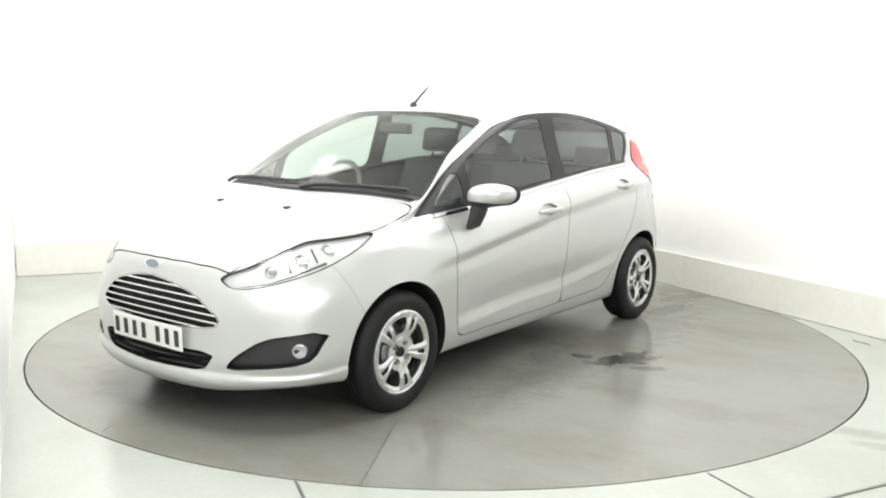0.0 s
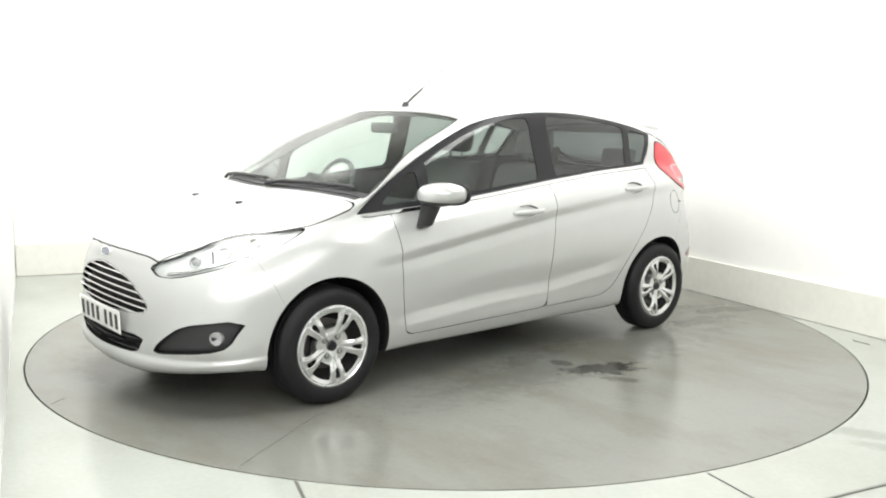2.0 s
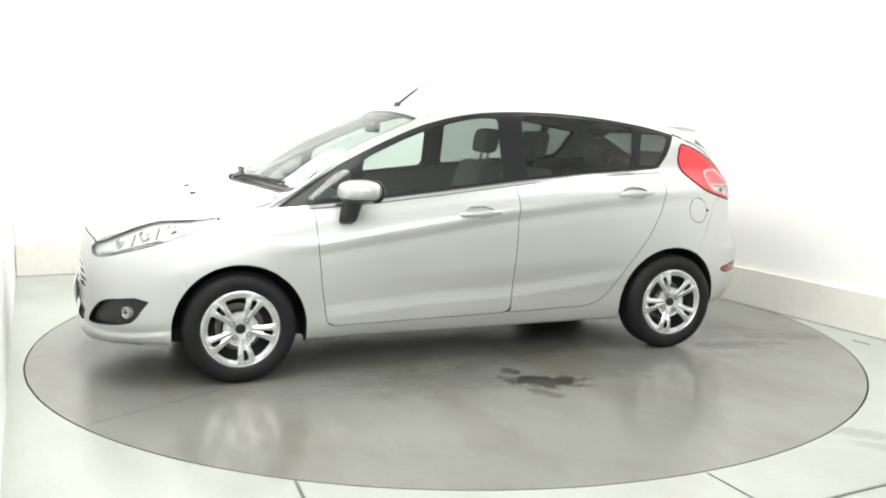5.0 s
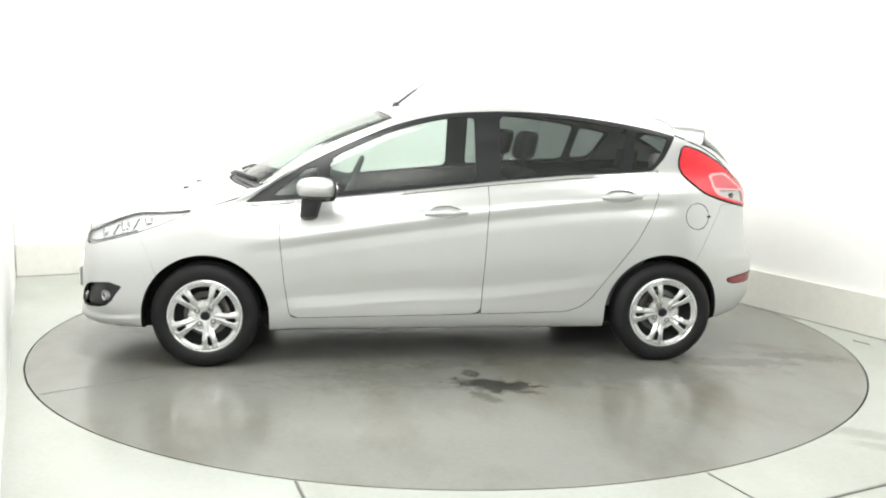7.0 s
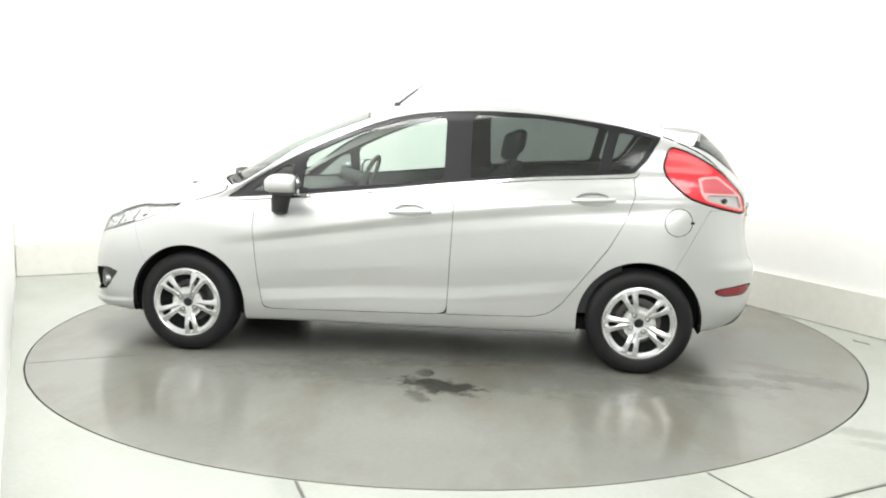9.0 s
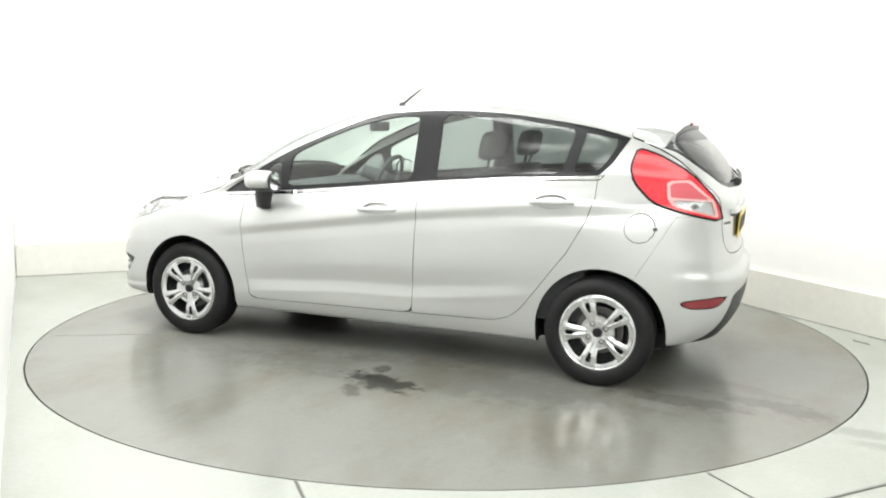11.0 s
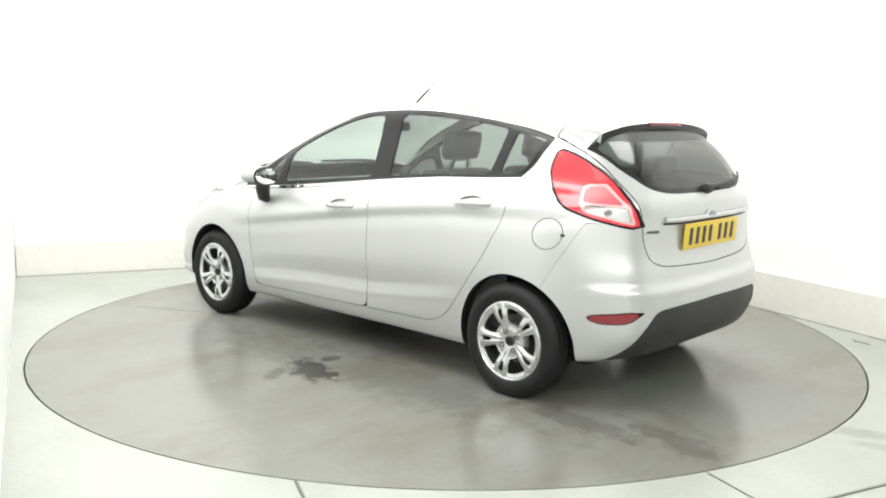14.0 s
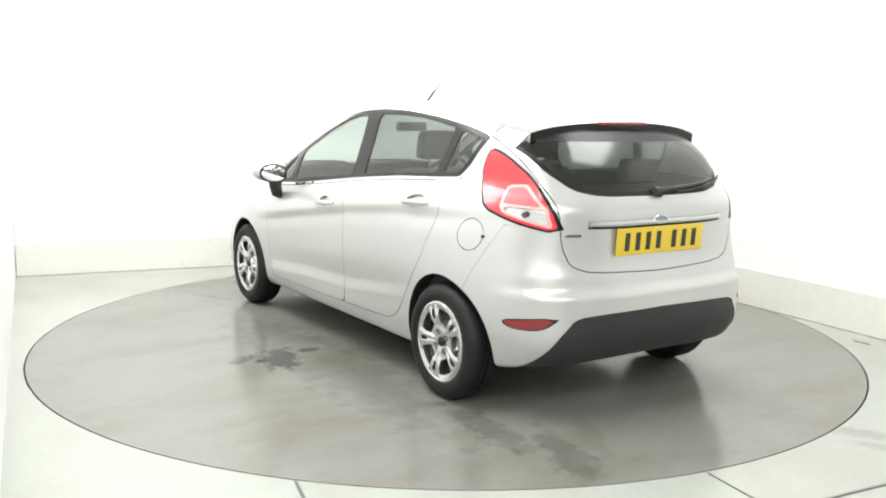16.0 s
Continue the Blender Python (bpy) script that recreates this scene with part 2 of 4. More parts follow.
# the hall in which the camera stands
slab("wall_hall", [(-6.2, -9.6), (7.2, -9.6), (7.2, -9.4), (-6.2, -9.4)], 0, H, HALL_GREY, "dim grey hall wall")
slab("wall_hall", [(-6.2, -9.4), (-6.0, -9.4), (-6.0, -3.06), (-6.2, -3.06)], 0, H, HALL_GREY, "dim grey hall wall")
slab("wall_hall", [(7.0, -9.4), (7.2, -9.4), (7.2, -3.12), (7.0, -3.12)], 0, H, HALL_GREY, "dim grey hall wall")
slab("wall_hall", [(-6.2, -3.06), (-1.52, -3.06), (-1.60, -2.90), (-6.2, -2.90)], 0, H, HALL_GREY, "dim grey hall wall")
slab("wall_hall", [(4.45, -3.12), (7.2, -3.12), (7.2, -2.95), (4.58, -2.95)], 0, H, HALL_GREY, "dim grey hall wall")
slab("ceiling", [(-6.2, -9.6), (7.2, -9.6), (7.2, 4.2), (-6.2, 4.2)], H, H + .15, WALL_WHITE, "plain white ceiling")

# floor with a round opening for the turntable
R_DISC = 2.425


def floor_mat(name, stains_and_patches=(), base=(.365, .385, .354), worn=.25):
    """Worn glossy floor paint; for each stain, painted-in reflection and darker patch: (x, y, half length, half width,
    degrees, strength, raggedness).
    """
    m = bpy.data.materials.new(name)
    m.use_nodes = True
    n, l = m.node_tree.nodes, m.node_tree.links
    b = n["Principled BSDF"]
    tc = n.new("ShaderNodeTexCoord")

    def noise_tex(scale, detail, stretch=None, rough=.6):
        t = n.new("ShaderNodeTexNoise")
        t.inputs["Scale"].default_value, t.inputs["Detail"].default_value, t.inputs["Roughness"].default_value = scale, detail, rough
        if stretch:
            mp = n.new("ShaderNodeMapping")
            mp.inputs["Scale"].default_value = stretch
            mp.inputs["Rotation"].default_value = (0, 0, .5)
            l.new(tc.outputs["Object"], mp.inputs[0])
            l.new(mp.outputs[0], t.inputs["Vector"])
        else:
            l.new(tc.outputs["Object"], t.inputs["Vector"])
        return t

    def mapped(sock, a, b_, c, d):
        r = n.new("ShaderNodeMapRange")
        for i, x in enumerate((a, b_, c, d)):
            r.inputs[i + 1].default_value = x
        l.new(sock, r.inputs[0])
        return r.outputs[0]

    def mult(s1, s2):
        k = n.new("ShaderNodeMath")
        k.operation = "MULTIPLY"
        l.new(s1, k.inputs[0])
        l.new(s2, k.inputs[1])
        return k.outputs[0]

    cloud = mapped(noise_tex(.9, 6).outputs[0], .3, .7, .93, 1.05)
    scuff = mapped(noise_tex(2.2, 8, (1, 7, 1), .7).outputs[0], .60, .85, 1.0, .95)
    speck = mapped(noise_tex(40, 3).outputs[0], .3, .7, .97, 1.03)
    val = mult(mult(cloud, scuff), speck)
    for x, y, a, b_, turn, strength, ragged in stains_and_patches:
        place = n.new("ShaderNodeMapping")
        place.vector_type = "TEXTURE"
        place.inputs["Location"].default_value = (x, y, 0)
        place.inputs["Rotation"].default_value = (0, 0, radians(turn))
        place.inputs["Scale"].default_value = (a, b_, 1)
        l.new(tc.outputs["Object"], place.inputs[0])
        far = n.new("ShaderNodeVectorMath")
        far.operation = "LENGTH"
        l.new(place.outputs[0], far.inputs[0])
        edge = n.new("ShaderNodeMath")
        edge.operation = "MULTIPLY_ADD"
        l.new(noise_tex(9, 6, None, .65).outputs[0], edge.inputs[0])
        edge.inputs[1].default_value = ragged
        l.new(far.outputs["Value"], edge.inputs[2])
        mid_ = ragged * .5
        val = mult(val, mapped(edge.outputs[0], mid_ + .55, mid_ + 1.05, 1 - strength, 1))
    tint = n.new("ShaderNodeMix")
    tint.data_type, tint.blend_type = "RGBA", "MULTIPLY"
    tint.inputs[0].default_value = 1
    hue = n.new("ShaderNodeMix")
    hue.data_type = "RGBA"
    hue.inputs[6].default_value = (*base, 1)
    hue.inputs[7].default_value = (base[0] * .80, base[1] * .74, base[2] * .66, 1)
    l.new(mapped(noise_tex(1.1, 7, (1.6, .8, 1), .62).outputs[0], .46, .66, 0, worn), hue.inputs[0])
    l.new(hue.outputs[2], tint.inputs[6])
    l.new(val, tint.inputs[7])
    l.new(tint.outputs[2], b.inputs["Base Color"])
    l.new(mapped(noise_tex(1.6, 6).outputs[0], .3, .7, .13, .26), b.inputs["Roughness"])
    bp_ = n.new("ShaderNodeBump")
    bp_.inputs["Strength"].default_value, bp_.inputs["Distance"].default_value = .06, .002
    l.new(noise_tex(7, 4).outputs[0], bp_.inputs["Height"])
    l.new(bp_.outputs[0], b.inputs["Normal"])
    return m


# first two ovals paint dark reflections into the floor colour; the third is dirt
FLOOR = floor_mat("grey_floor_paint", [(1.78, -1.72, .30, .07, -25, .20, 2.0), (1.95, -1.95, .30, .06, -25, .16, 2.0), (2.16, .98, .55, .07, -62, .16, 2.0)])
STAIN = mat("oily_stain", (.10, .10, .09), .3, vary=.35, scale=20)
FAINT = mat("tyre_scuff", (.22, .22, .20), .3, vary=.3, scale=15)
bm = bmesh.new()
N = 160
ring = [bm.verts.new((R_DISC * math.cos(k * math.tau / N), R_DISC * math.sin(k * math.tau / N), 0)) for k in range(N)]
low = [bm.verts.new((v.co.x, v.co.y, -.06)) for v in ring]


def to_border(k):
    a = k * math.tau / N
    c, s = math.cos(a), math.sin(a)
    t = min((7.2 if c > 0 else 6.2) / max(abs(c), 1e-6), (4.2 if s > 0 else 9.6) / max(abs(s), 1e-6))
    return (c * t, s * t, 0)


out = [bm.verts.new(to_border(k)) for k in range(N)]
for k in range(N):
    j = (k + 1) % N
    bm.faces.new((ring[k], out[k], out[j], ring[j]))
    bm.faces.new((low[k], ring[k], ring[j], low[j]))
floor_ob = tagged(part("floor", bm, FLOOR, None, "glossy pale grey painted concrete floor", False), kind="structure")
slab("ground", [(-6.3, -9.7), (7.3, -9.7), (7.3, 4.3), (-6.3, 4.3)], -.2, -.06, DARK_GAP, "dark pit under the turntable")


def floor_line(p, q, w):
    """A narrow dark joint in the floor paint."""
    slab("floor_joint", strip(p, q, -w / 2, w / 2), .0005, .0035, STAIN, "dark joint between floor panels")


for p, q in ((BACK_L, (.80, 3.37)), (BACK_R, RIGHT_END)):
    slab("floor_joint", strip(p, q, -.010, -.0005), .0005, .003, FAINT, "dirty joint between floor and wall board")
floor_line((-.545, -2.372), (-.42, -2.70), .012)
floor_line((1.02, -2.215), (1.25, -2.72), .005)
floor_line((1.33, -2.46), (1.75, -2.25), .012)
floor_line((2.545, -.075), (2.60, -.17), .012)


def ceiling_light(m, sx, sy):
    root = new("ceiling_light")
    root.matrix_basis = m
    bm = bmesh.new()
    for x0, y0, x1, y1 in ((-sx, -sy, sx, -sy + .06), (-sx, sy - .06, sx, sy), (-sx, -sy + .06, -sx + .06, sy - .06), (sx - .06, -sy + .06, sx, sy - .06)):
        box(bm, x0, y0, -.10, x1, y1, 0)
    part("frame", bm, WALL_WHITE, root, smooth=False)
    part("diffuser", box(bmesh.new(), -sx + .065, -sy + .065, -.05, sx - .065, sy - .065, -.035), DIFFUSER, root, "white diffuser panel", False)
    tagged(root, "large white ceiling light box", "light", "ceiling lights")


for off, _ in STRIPS:
    ceiling_light(pose(-.05, -.12, H, 0, 0, ROOM_TURN) @ pose(off, 0, 0), .62, 2.35)
ceiling_light(pose(.5, -6.7, H, 0, 0, 0), 4.4, 2.2)

# ---- the turntable ----
turntable = new("turntable")
tagged(turntable, "round pale grey painted turntable flush with floor", "turntable")
bm = bmesh.new()
rim_in = R_DISC - .009
top = [bm.verts.new((rim_in * math.cos(k * math.tau / N), rim_in * math.sin(k * math.tau / N), 0)) for k in range(N)]
bot = [bm.verts.new((v.co.x, v.co.y, -.05)) for v in top]
bm.faces.new(top)
bm.faces.new(bot[::-1])
for k in range(N):
    bm.faces.new((bot[k], bot[(k + 1) % N], top[(k + 1) % N], top[k]))
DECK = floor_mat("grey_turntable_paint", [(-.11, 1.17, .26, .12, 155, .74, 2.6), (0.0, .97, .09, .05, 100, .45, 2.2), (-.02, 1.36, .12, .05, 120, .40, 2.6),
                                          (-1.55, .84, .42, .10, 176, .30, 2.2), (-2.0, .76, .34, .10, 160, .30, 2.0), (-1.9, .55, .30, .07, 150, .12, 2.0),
                                          # last three ovals: faint darkening under the nose and beside the left sill
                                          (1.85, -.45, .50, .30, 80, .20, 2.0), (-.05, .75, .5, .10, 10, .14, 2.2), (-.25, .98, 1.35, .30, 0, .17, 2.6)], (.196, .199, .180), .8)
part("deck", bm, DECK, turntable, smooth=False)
for p, q, w in (((2.41, -.02), (2.32, -.07), .004), ((1.441, .806), (2.10, 1.172), .003)):
    c = strip(p, q, -w / 2, w / 2)
    bm = bmesh.new()
    lo_, hi_ = [bm.verts.new((x, y, .0005)) for x, y in c], [bm.verts.new((x, y, .0012)) for x, y in c]
    bm.faces.new(hi_)
    bm.faces.new(lo_[::-1])
    for k in range(4):
        bm.faces.new((lo_[k], lo_[(k + 1) % 4], hi_[(k + 1) % 4], hi_[k]))
    part("deck_joint", bm, STAIN, turntable, "thin dark joint between deck plates", False)


# ---- the car's skin: design curves lofted front to rear and sill to roof ----
# each curve runs from the middle of the nose round the side to the middle of the tail
def skin_curves():
    c = []
    c.append([(1.90, 0, .165), (1.86, .35, .17), (1.76, .58, .195), (1.62, .70, .21), (1.245, .72, .17), (.85, .72, .18), (.2, .72, .18),
              (-.5, .72, .18), (-1.0, .72, .18), (-1.4, .72, .20), (-1.66, .60, .23), (-1.75, .38, .24), (-1.77, 0, .24)])
    c.append([(2.00, 0, .18), (1.965, .35, .185), (1.85, .60, .208), (1.66, .755, .22), (1.245, .80, .185), (.85, .785, .20), (.2, .782, .20),
              (-.5, .782, .20), (-1.0, .785, .20), (-1.4, .80, .215), (-1.73, .66, .25), (-1.81, .40, .26), (-1.83, 0, .27)])
    c.append([(2.02, 0, .265), (1.985, .35, .272), (1.875, .62, .28), (1.69, .775, .285), (1.245, .825, .28), (.85, .815, .27), (.2, .812, .275),
              (-.5, .808, .28), (-1.0, .81, .285), (-1.4, .82, .31), (-1.77, .685, .33), (-1.86, .42, .34), (-1.88, 0, .34)])
    c.append([(2.015, 0, .38), (1.98, .35, .385), (1.88, .62, .385), (1.70, .775, .39), (1.245, .84, .42), (.85, .825, .38), (.2, .815, .385),
              (-.5, .815, .39), (-1.0, .825, .41), (-1.4, .835, .43), (-1.785, .69, .43), (-1.885, .42, .44), (-1.905, 0, .45)])
    c.append([(2.01, 0, .52), (1.975, .35, .525), (1.87, .60, .53), (1.68, .765, .54), (1.245, .84, .57), (.85, .835, .50), (.2, .832, .52),
              (-.5, .835, .55), (-1.0, .843, .58), (-1.4, .84, .60), (-1.775, .69, .58), (-1.875, .42, .57), (-1.895, 0, .56)])
    c.append([(1.99, 0, .645), (1.95, .35, .64), (1.83, .585, .64), (1.64, .735, .65), (1.245, .825, .67), (.85, .842, .61), (.2, .842, .67),
              (-.5, .845, .74), (-1.0, .845, .77), (-1.4, .825, .78), (-1.745, .665, .74), (-1.83, .42, .71), (-1.85, 0, .70)])
    c.append([(1.945, 0, .735), (1.90, .33, .73), (1.77, .55, .73), (1.58, .69, .735), (1.245, .795, .76), (.85, .836, .705), (.2, .84, .785),
              (-.5, .838, .868), (-1.0, .825, .91), (-1.4, .79, .92), (-1.735, .65, .89), (-1.825, .43, .86), (-1.84, 0, .855)])
    c.append([(1.74, 0, .845), (1.71, .32, .835), (1.61, .52, .825), (1.45, .65, .81), (1.20, .745, .82), (.86, .80, .79), (.2, .812, .86),
              (-.5, .81, .94), (-1.0, .785, .975), (-1.4, .74, .985), (-1.73, .63, .97), (-1.825, .42, .935), (-1.835, 0, .93)])
    c.append([(1.17, 0, .968), (1.14, .31, .972), (1.085, .54, .965), (1.0, .695, .937), (1.03, .712, .873), (.80, .745, .89), (.2, .755, .94),
              (-.5, .755, 1.012), (-1.0, .725, 1.047), (-1.32, .69, 1.06), (-1.67, .62, 1.045), (-1.795, .42, 1.00), (-1.815, 0, .995)])
    c.append([(.76, 0, 1.19), (.74, .30, 1.185), (.695, .505, 1.180), (.642, .612, 1.160), (.60, .637, 1.140), (.44, .665, 1.155), (.1, .685, 1.16),
              (-.5, .685, 1.20), (-1.0, .662, 1.20), (-1.30, .66, 1.19), (-1.56, .605, 1.18), (-1.675, .41, 1.175), (-1.695, 0, 1.175)])
    c.append([(.33, 0, 1.36), (.315, .28, 1.355), (.28, .468, 1.338), (.263, .545, 1.323), (.21, .578, 1.303), (.07, .598, 1.337), (-.15, .61, 1.372),
              (-.5, .612, 1.382), (-.95, .598, 1.345), (-1.25, .59, 1.295), (-1.435, .535, 1.287), (-1.51, .34, 1.318), (-1.525, 0, 1.327)])
    c.append([(.23, 0, 1.388), (.22, .2, 1.386), (.19, .33, 1.38), (.13, .40, 1.378), (.04, .43, 1.384), (-.1, .45, 1.40), (-.25, .46, 1.41),
              (-.55, .46, 1.418), (-.95, .45, 1.388), (-1.2, .42, 1.352), (-1.35, .36, 1.333), (-1.40, .2, 1.343), (-1.41, 0, 1.347)])
    c.append([(.13, 0, 1.402), (.12, 0, 1.403), (.10, 0, 1.404), (.05, 0, 1.407), (-.04, 0, 1.414), (-.14, 0, 1.420), (-.3, 0, 1.427),
              (-.57, 0, 1.434), (-.93, 0, 1.417), (-1.15, 0, 1.393), (-1.28, 0, 1.371), (-1.34, 0, 1.360), (-1.36, 0, 1.356)])
    c = np.array(c, float)
    c[..., 1] *= breadth(c[..., 0])
    return c


def spline(p, s):
    """Cubic through the points p (first axis), at the places s."""
    n = len(p)
    q = np.concatenate([2 * p[:1] - p[1:2], p, 2 * p[-1:] - p[-2:-1]])
    i = np.clip(np.floor(s).astype(int), 0, n - 2)
    f = (s - i).reshape((-1,) + (1,) * (p.ndim - 1))
    a, b, c, d = q[i], q[i + 1], q[i + 2], q[i + 3]
    m0, m1 = .46 * (c - a), .46 * (d - b)
    return (2 * f ** 3 - 3 * f ** 2 + 1) * b + (f ** 3 - 2 * f ** 2 + f) * m0 + (3 * f ** 2 - 2 * f ** 3) * c + (f ** 3 - f ** 2) * m1


def creases(p):
    """Pushes the pressed lines of the flank out of and into the skin."""
    x, z = p[..., 0], p[..., 2]
    side = np.clip((p[..., 1] - .52) / .12, 0, 1)
    # shoulder line, rising to the rear, with a hollow under it
    d = z - np.interp(x, [-1.9, -.833, -.25, .233, .915, 1.3], [.955, .898, .838, .773, .678, .63])
    along = np.clip((1.10 - x) / .35, 0, 1) * np.clip((x + 1.62) / .45, 0, 1)
    up = np.interp(d, [-.26, -.11, -.056, -.048, -.004, .003, .05, .16], [0, -.004, -.0095, -.0098, .0040, .0046, .0020, 0])
    # lower line over the sill
    e = z - np.interp(x, [-1.0, -.635, -.262, .229, .80], [.45, .406, .368, .358, .316])
    low_along = np.clip((.86 - x) / .10, 0, 1) * np.clip((x + .98) / .25, 0, 1)
    low = np.interp(e, [-.12, -.03, -.006, .012, .06, .16], [0, .0035, .006, .0035, -.0035, 0])
    p[..., 1] += side * (along * up + low_along * low)
    # bonnet ribs
    top = np.exp(-((p[..., 1] - (.40 + .10 * (1.9 - x))) / .03) ** 2) * np.clip((1.85 - x) / .2, 0, 1) * np.clip((x - 1.12) / .2, 0, 1) * (z > .7)
    p[..., 2] += .006 * top
    # lip along the foot of the front bumper
    h = z - .235 - .02 * np.clip((1.9 - x) / .3, 0, 1)
    nose = np.clip((x - 1.50) / .12, 0, 1) * np.interp(h, [-.05, -.018, .010, .030, .075], [0, .012, .011, -.006, 0])
    p[..., 0] += nose * .9
    p[..., 1] += nose * .5 * np.clip(p[..., 1] / .6, 0, 1)
    # bumper ledge behind the rear wheel
    g = z - .555
    rear = np.clip((-1.55 - x) / .12, 0, 1)
    p[..., 0] -= rear * np.interp(g, [-.10, -.02, .012, .05, .1], [0, .006, .012, -.008, 0])
    return p


def skin(nu=12, nv=11):
    """Vertices (x, y, z, u, v) and triangles of the left half of the car's skin."""
    net = skin_curves()
    net[:, 0, 1] = net[:, 12, 1] = 0
    s, r = np.linspace(0, 12, 12 * nu + 1), np.linspace(0, 12, 12 * nv + 1)
    rows = spline(net, r)
    # mirrored end columns keep the nose and the tail square to the middle plane
    flip = np.array([1, -1, 1])
    wide = np.concatenate([rows[:, 1:2] * flip, rows, rows[:, 11:12] * flip], 1)
    grid = spline(np.swapaxes(wide, 0, 1), s + 1)
    grid = np.swapaxes(grid, 0, 1)
    grid[:, 0, 1] = grid[:, -1, 1] = 0
    grid[-1, :, 1] = 0
    grid = creases(grid)
    uu, vv = np.meshgrid(s, r)
    verts = np.concatenate([grid.reshape(-1, 3), uu.reshape(-1, 1), vv.reshape(-1, 1)], 1)
    w = len(s)
    tris = []
    for j in range(len(r) - 1):
        for i in range(w - 1):
            a, b, c, d = j * w + i, j * w + i + 1, (j + 1) * w + i + 1, (j + 1) * w + i
            tris += [(a, b, c), (a, c, d)]
    return verts, np.array(tris)


# ---- the car ----
def with_normals(v, t):
    n = np.zeros((len(v), 3))
    a, b, c = v[t[:, 0], :3], v[t[:, 1], :3], v[t[:, 2], :3]
    fn = np.cross(b - a, c - a)
    for k in range(3):
        np.add.at(n, t[:, k], fn)
    n[abs(v[:, 1]) < 1e-5, 1] = 0
    n /= np.maximum(np.linalg.norm(n, axis=1, keepdims=True), 1e-9)
    return np.concatenate([v, n], 1)


X, Y, Z, U, VV = 0, 1, 2, 3, 4
skin_v, skin_t = skin()
SKIN = (with_normals(skin_v, skin_t), skin_t)


def on_skin(u, v, lift=0.0, side=1):
    """A place on the skin by its curve numbers, lifted off it."""
    w = int((SKIN[0][:, 4] == 0).sum())
    g = SKIN[0].reshape(-1, w, 8)
    a, b = np.clip(u / 12 * (w - 1), 0, w - 1.001), np.clip(v / 12 * (len(g) - 1), 0, len(g) - 1.001)
    i, j = int(a), int(b)
    fa, fb = a - i, b - j
    q = (g[j, i] * (1 - fa) + g[j, i + 1] * fa) * (1 - fb) + (g[j + 1, i] * (1 - fa) + g[j + 1, i + 1] * fa) * fb
    p = q[:3] + q[5:8] * lift
    return Vector((p[0], p[1] * side, p[2]))


def skin_at(x, z, lift=0.0, side=1):
    """A place on the skin's flank by x and z."""
    q = SKIN[0]
    d = (q[:, 0] - x) ** 2 + (q[:, 2] - z) ** 2
    k = np.argsort(d)[:4]
    w = 1 / (d[k] + 1e-6)
    p = (q[k, :3] * w[:, None]).sum(0) / w.sum()
    n = q[k[0], 5:8]
    return Vector((x + n[0] * lift, side * (p[1] + n[1] * lift), z + n[2] * lift))


def also(f, g):
    return lambda v: np.maximum(f(v), g(v))


def filleted(pts, r=.022):
    """The outline with its corners rounded over the length r on either side."""
    p, out = [Vector(c) for c in pts], []
    for a, b, c in zip(p[-1:] + p[:-1], p, p[1:] + p[:1]):
        s, e = b + (a - b) * min(r / (a - b).length, .4), b + (c - b) * min(r / (c - b).length, .4)
        for w in (0, .25, .5, .75, 1):
            out.append(tuple(s * (1 - w) ** 2 + b * 2 * w * (1 - w) + e * w * w))
    return out


AXLE, HUB_Z, ARCH_R = 1.245, .275, .330


def arch(xc):
    def f(v):
        dx, dz = v[:, X] - xc, v[:, Z] - HUB_Z
        bow = np.minimum(np.hypot(dx, dz), np.where(dz < 0, abs(dx), 9))
        return np.maximum(bow - ARCH_R, .48 - v[:, Y])
    return f


flank = lambda v: .38 - v[:, Y]
front_end = lambda v: 1.45 - v[:, X]
rear_end = lambda v: v[:, X] + 1.25
DLO_TOP = np.array([(-1.332, 1.248), (-1.20, 1.284), (-1.03, 1.314), (-.706, 1.357), (-.39, 1.372), (-.078, 1.358), (.076, 1.332), (.23, 1.291),
                    (.384, 1.233), (.537, 1.165), (.659, 1.108), (.842, 1.005), (1.044, .868)])
DLO_TOP = spline(DLO_TOP, np.linspace(0, 12, 73))
for _ in range(14):
    DLO_TOP[1:-1] = DLO_TOP[1:-1] * .5 + (DLO_TOP[:-2] + DLO_TOP[2:]) * .25
f_dlo = also(outline([(1.044, .868), (.80, .888), (.53, .907), (.23, .938), (-.255, .992), (-.69, 1.031), (-1.01, 1.046), (-1.19, 1.057), (-1.254, 1.121),
                      ] + [tuple(c) for c in DLO_TOP[:-1]], X, Z), flank)
f_trim = also(outline([(1.04, .864), (.80, .883), (.53, .902), (.23, .933), (-.255, .987), (-.69, 1.026), (-1.01, 1.041), (-1.19, 1.051), (-1.212, 1.066),
                       (-1.222, 1.058), (-1.20, 1.035), (-1.01, 1.026), (-.69, 1.011), (-.255, .972), (.23, .918), (.53, .887), (.80, .868), (1.0, .853)], X, Z), flank)
f_quarter_front = outline(filleted([(.905, .905), (.66, .922), (.66, 1.075), (.73, 1.045)]), X, Z)
f_glass_front = outline(filleted([(.60, .925), (-.185, 1.0), (-.185, 1.335), (-.07, 1.335), (.09, 1.305), (.23, 1.265), (.384, 1.205), (.537, 1.135), (.59, 1.108)]), X, Z)
f_glass_rear = outline(filleted([(-.325, 1.012), (-.69, 1.045), (-1.0, 1.060), (-1.055, 1.285), (-.86, 1.315), (-.70, 1.337), (-.325, 1.350)]), X, Z)
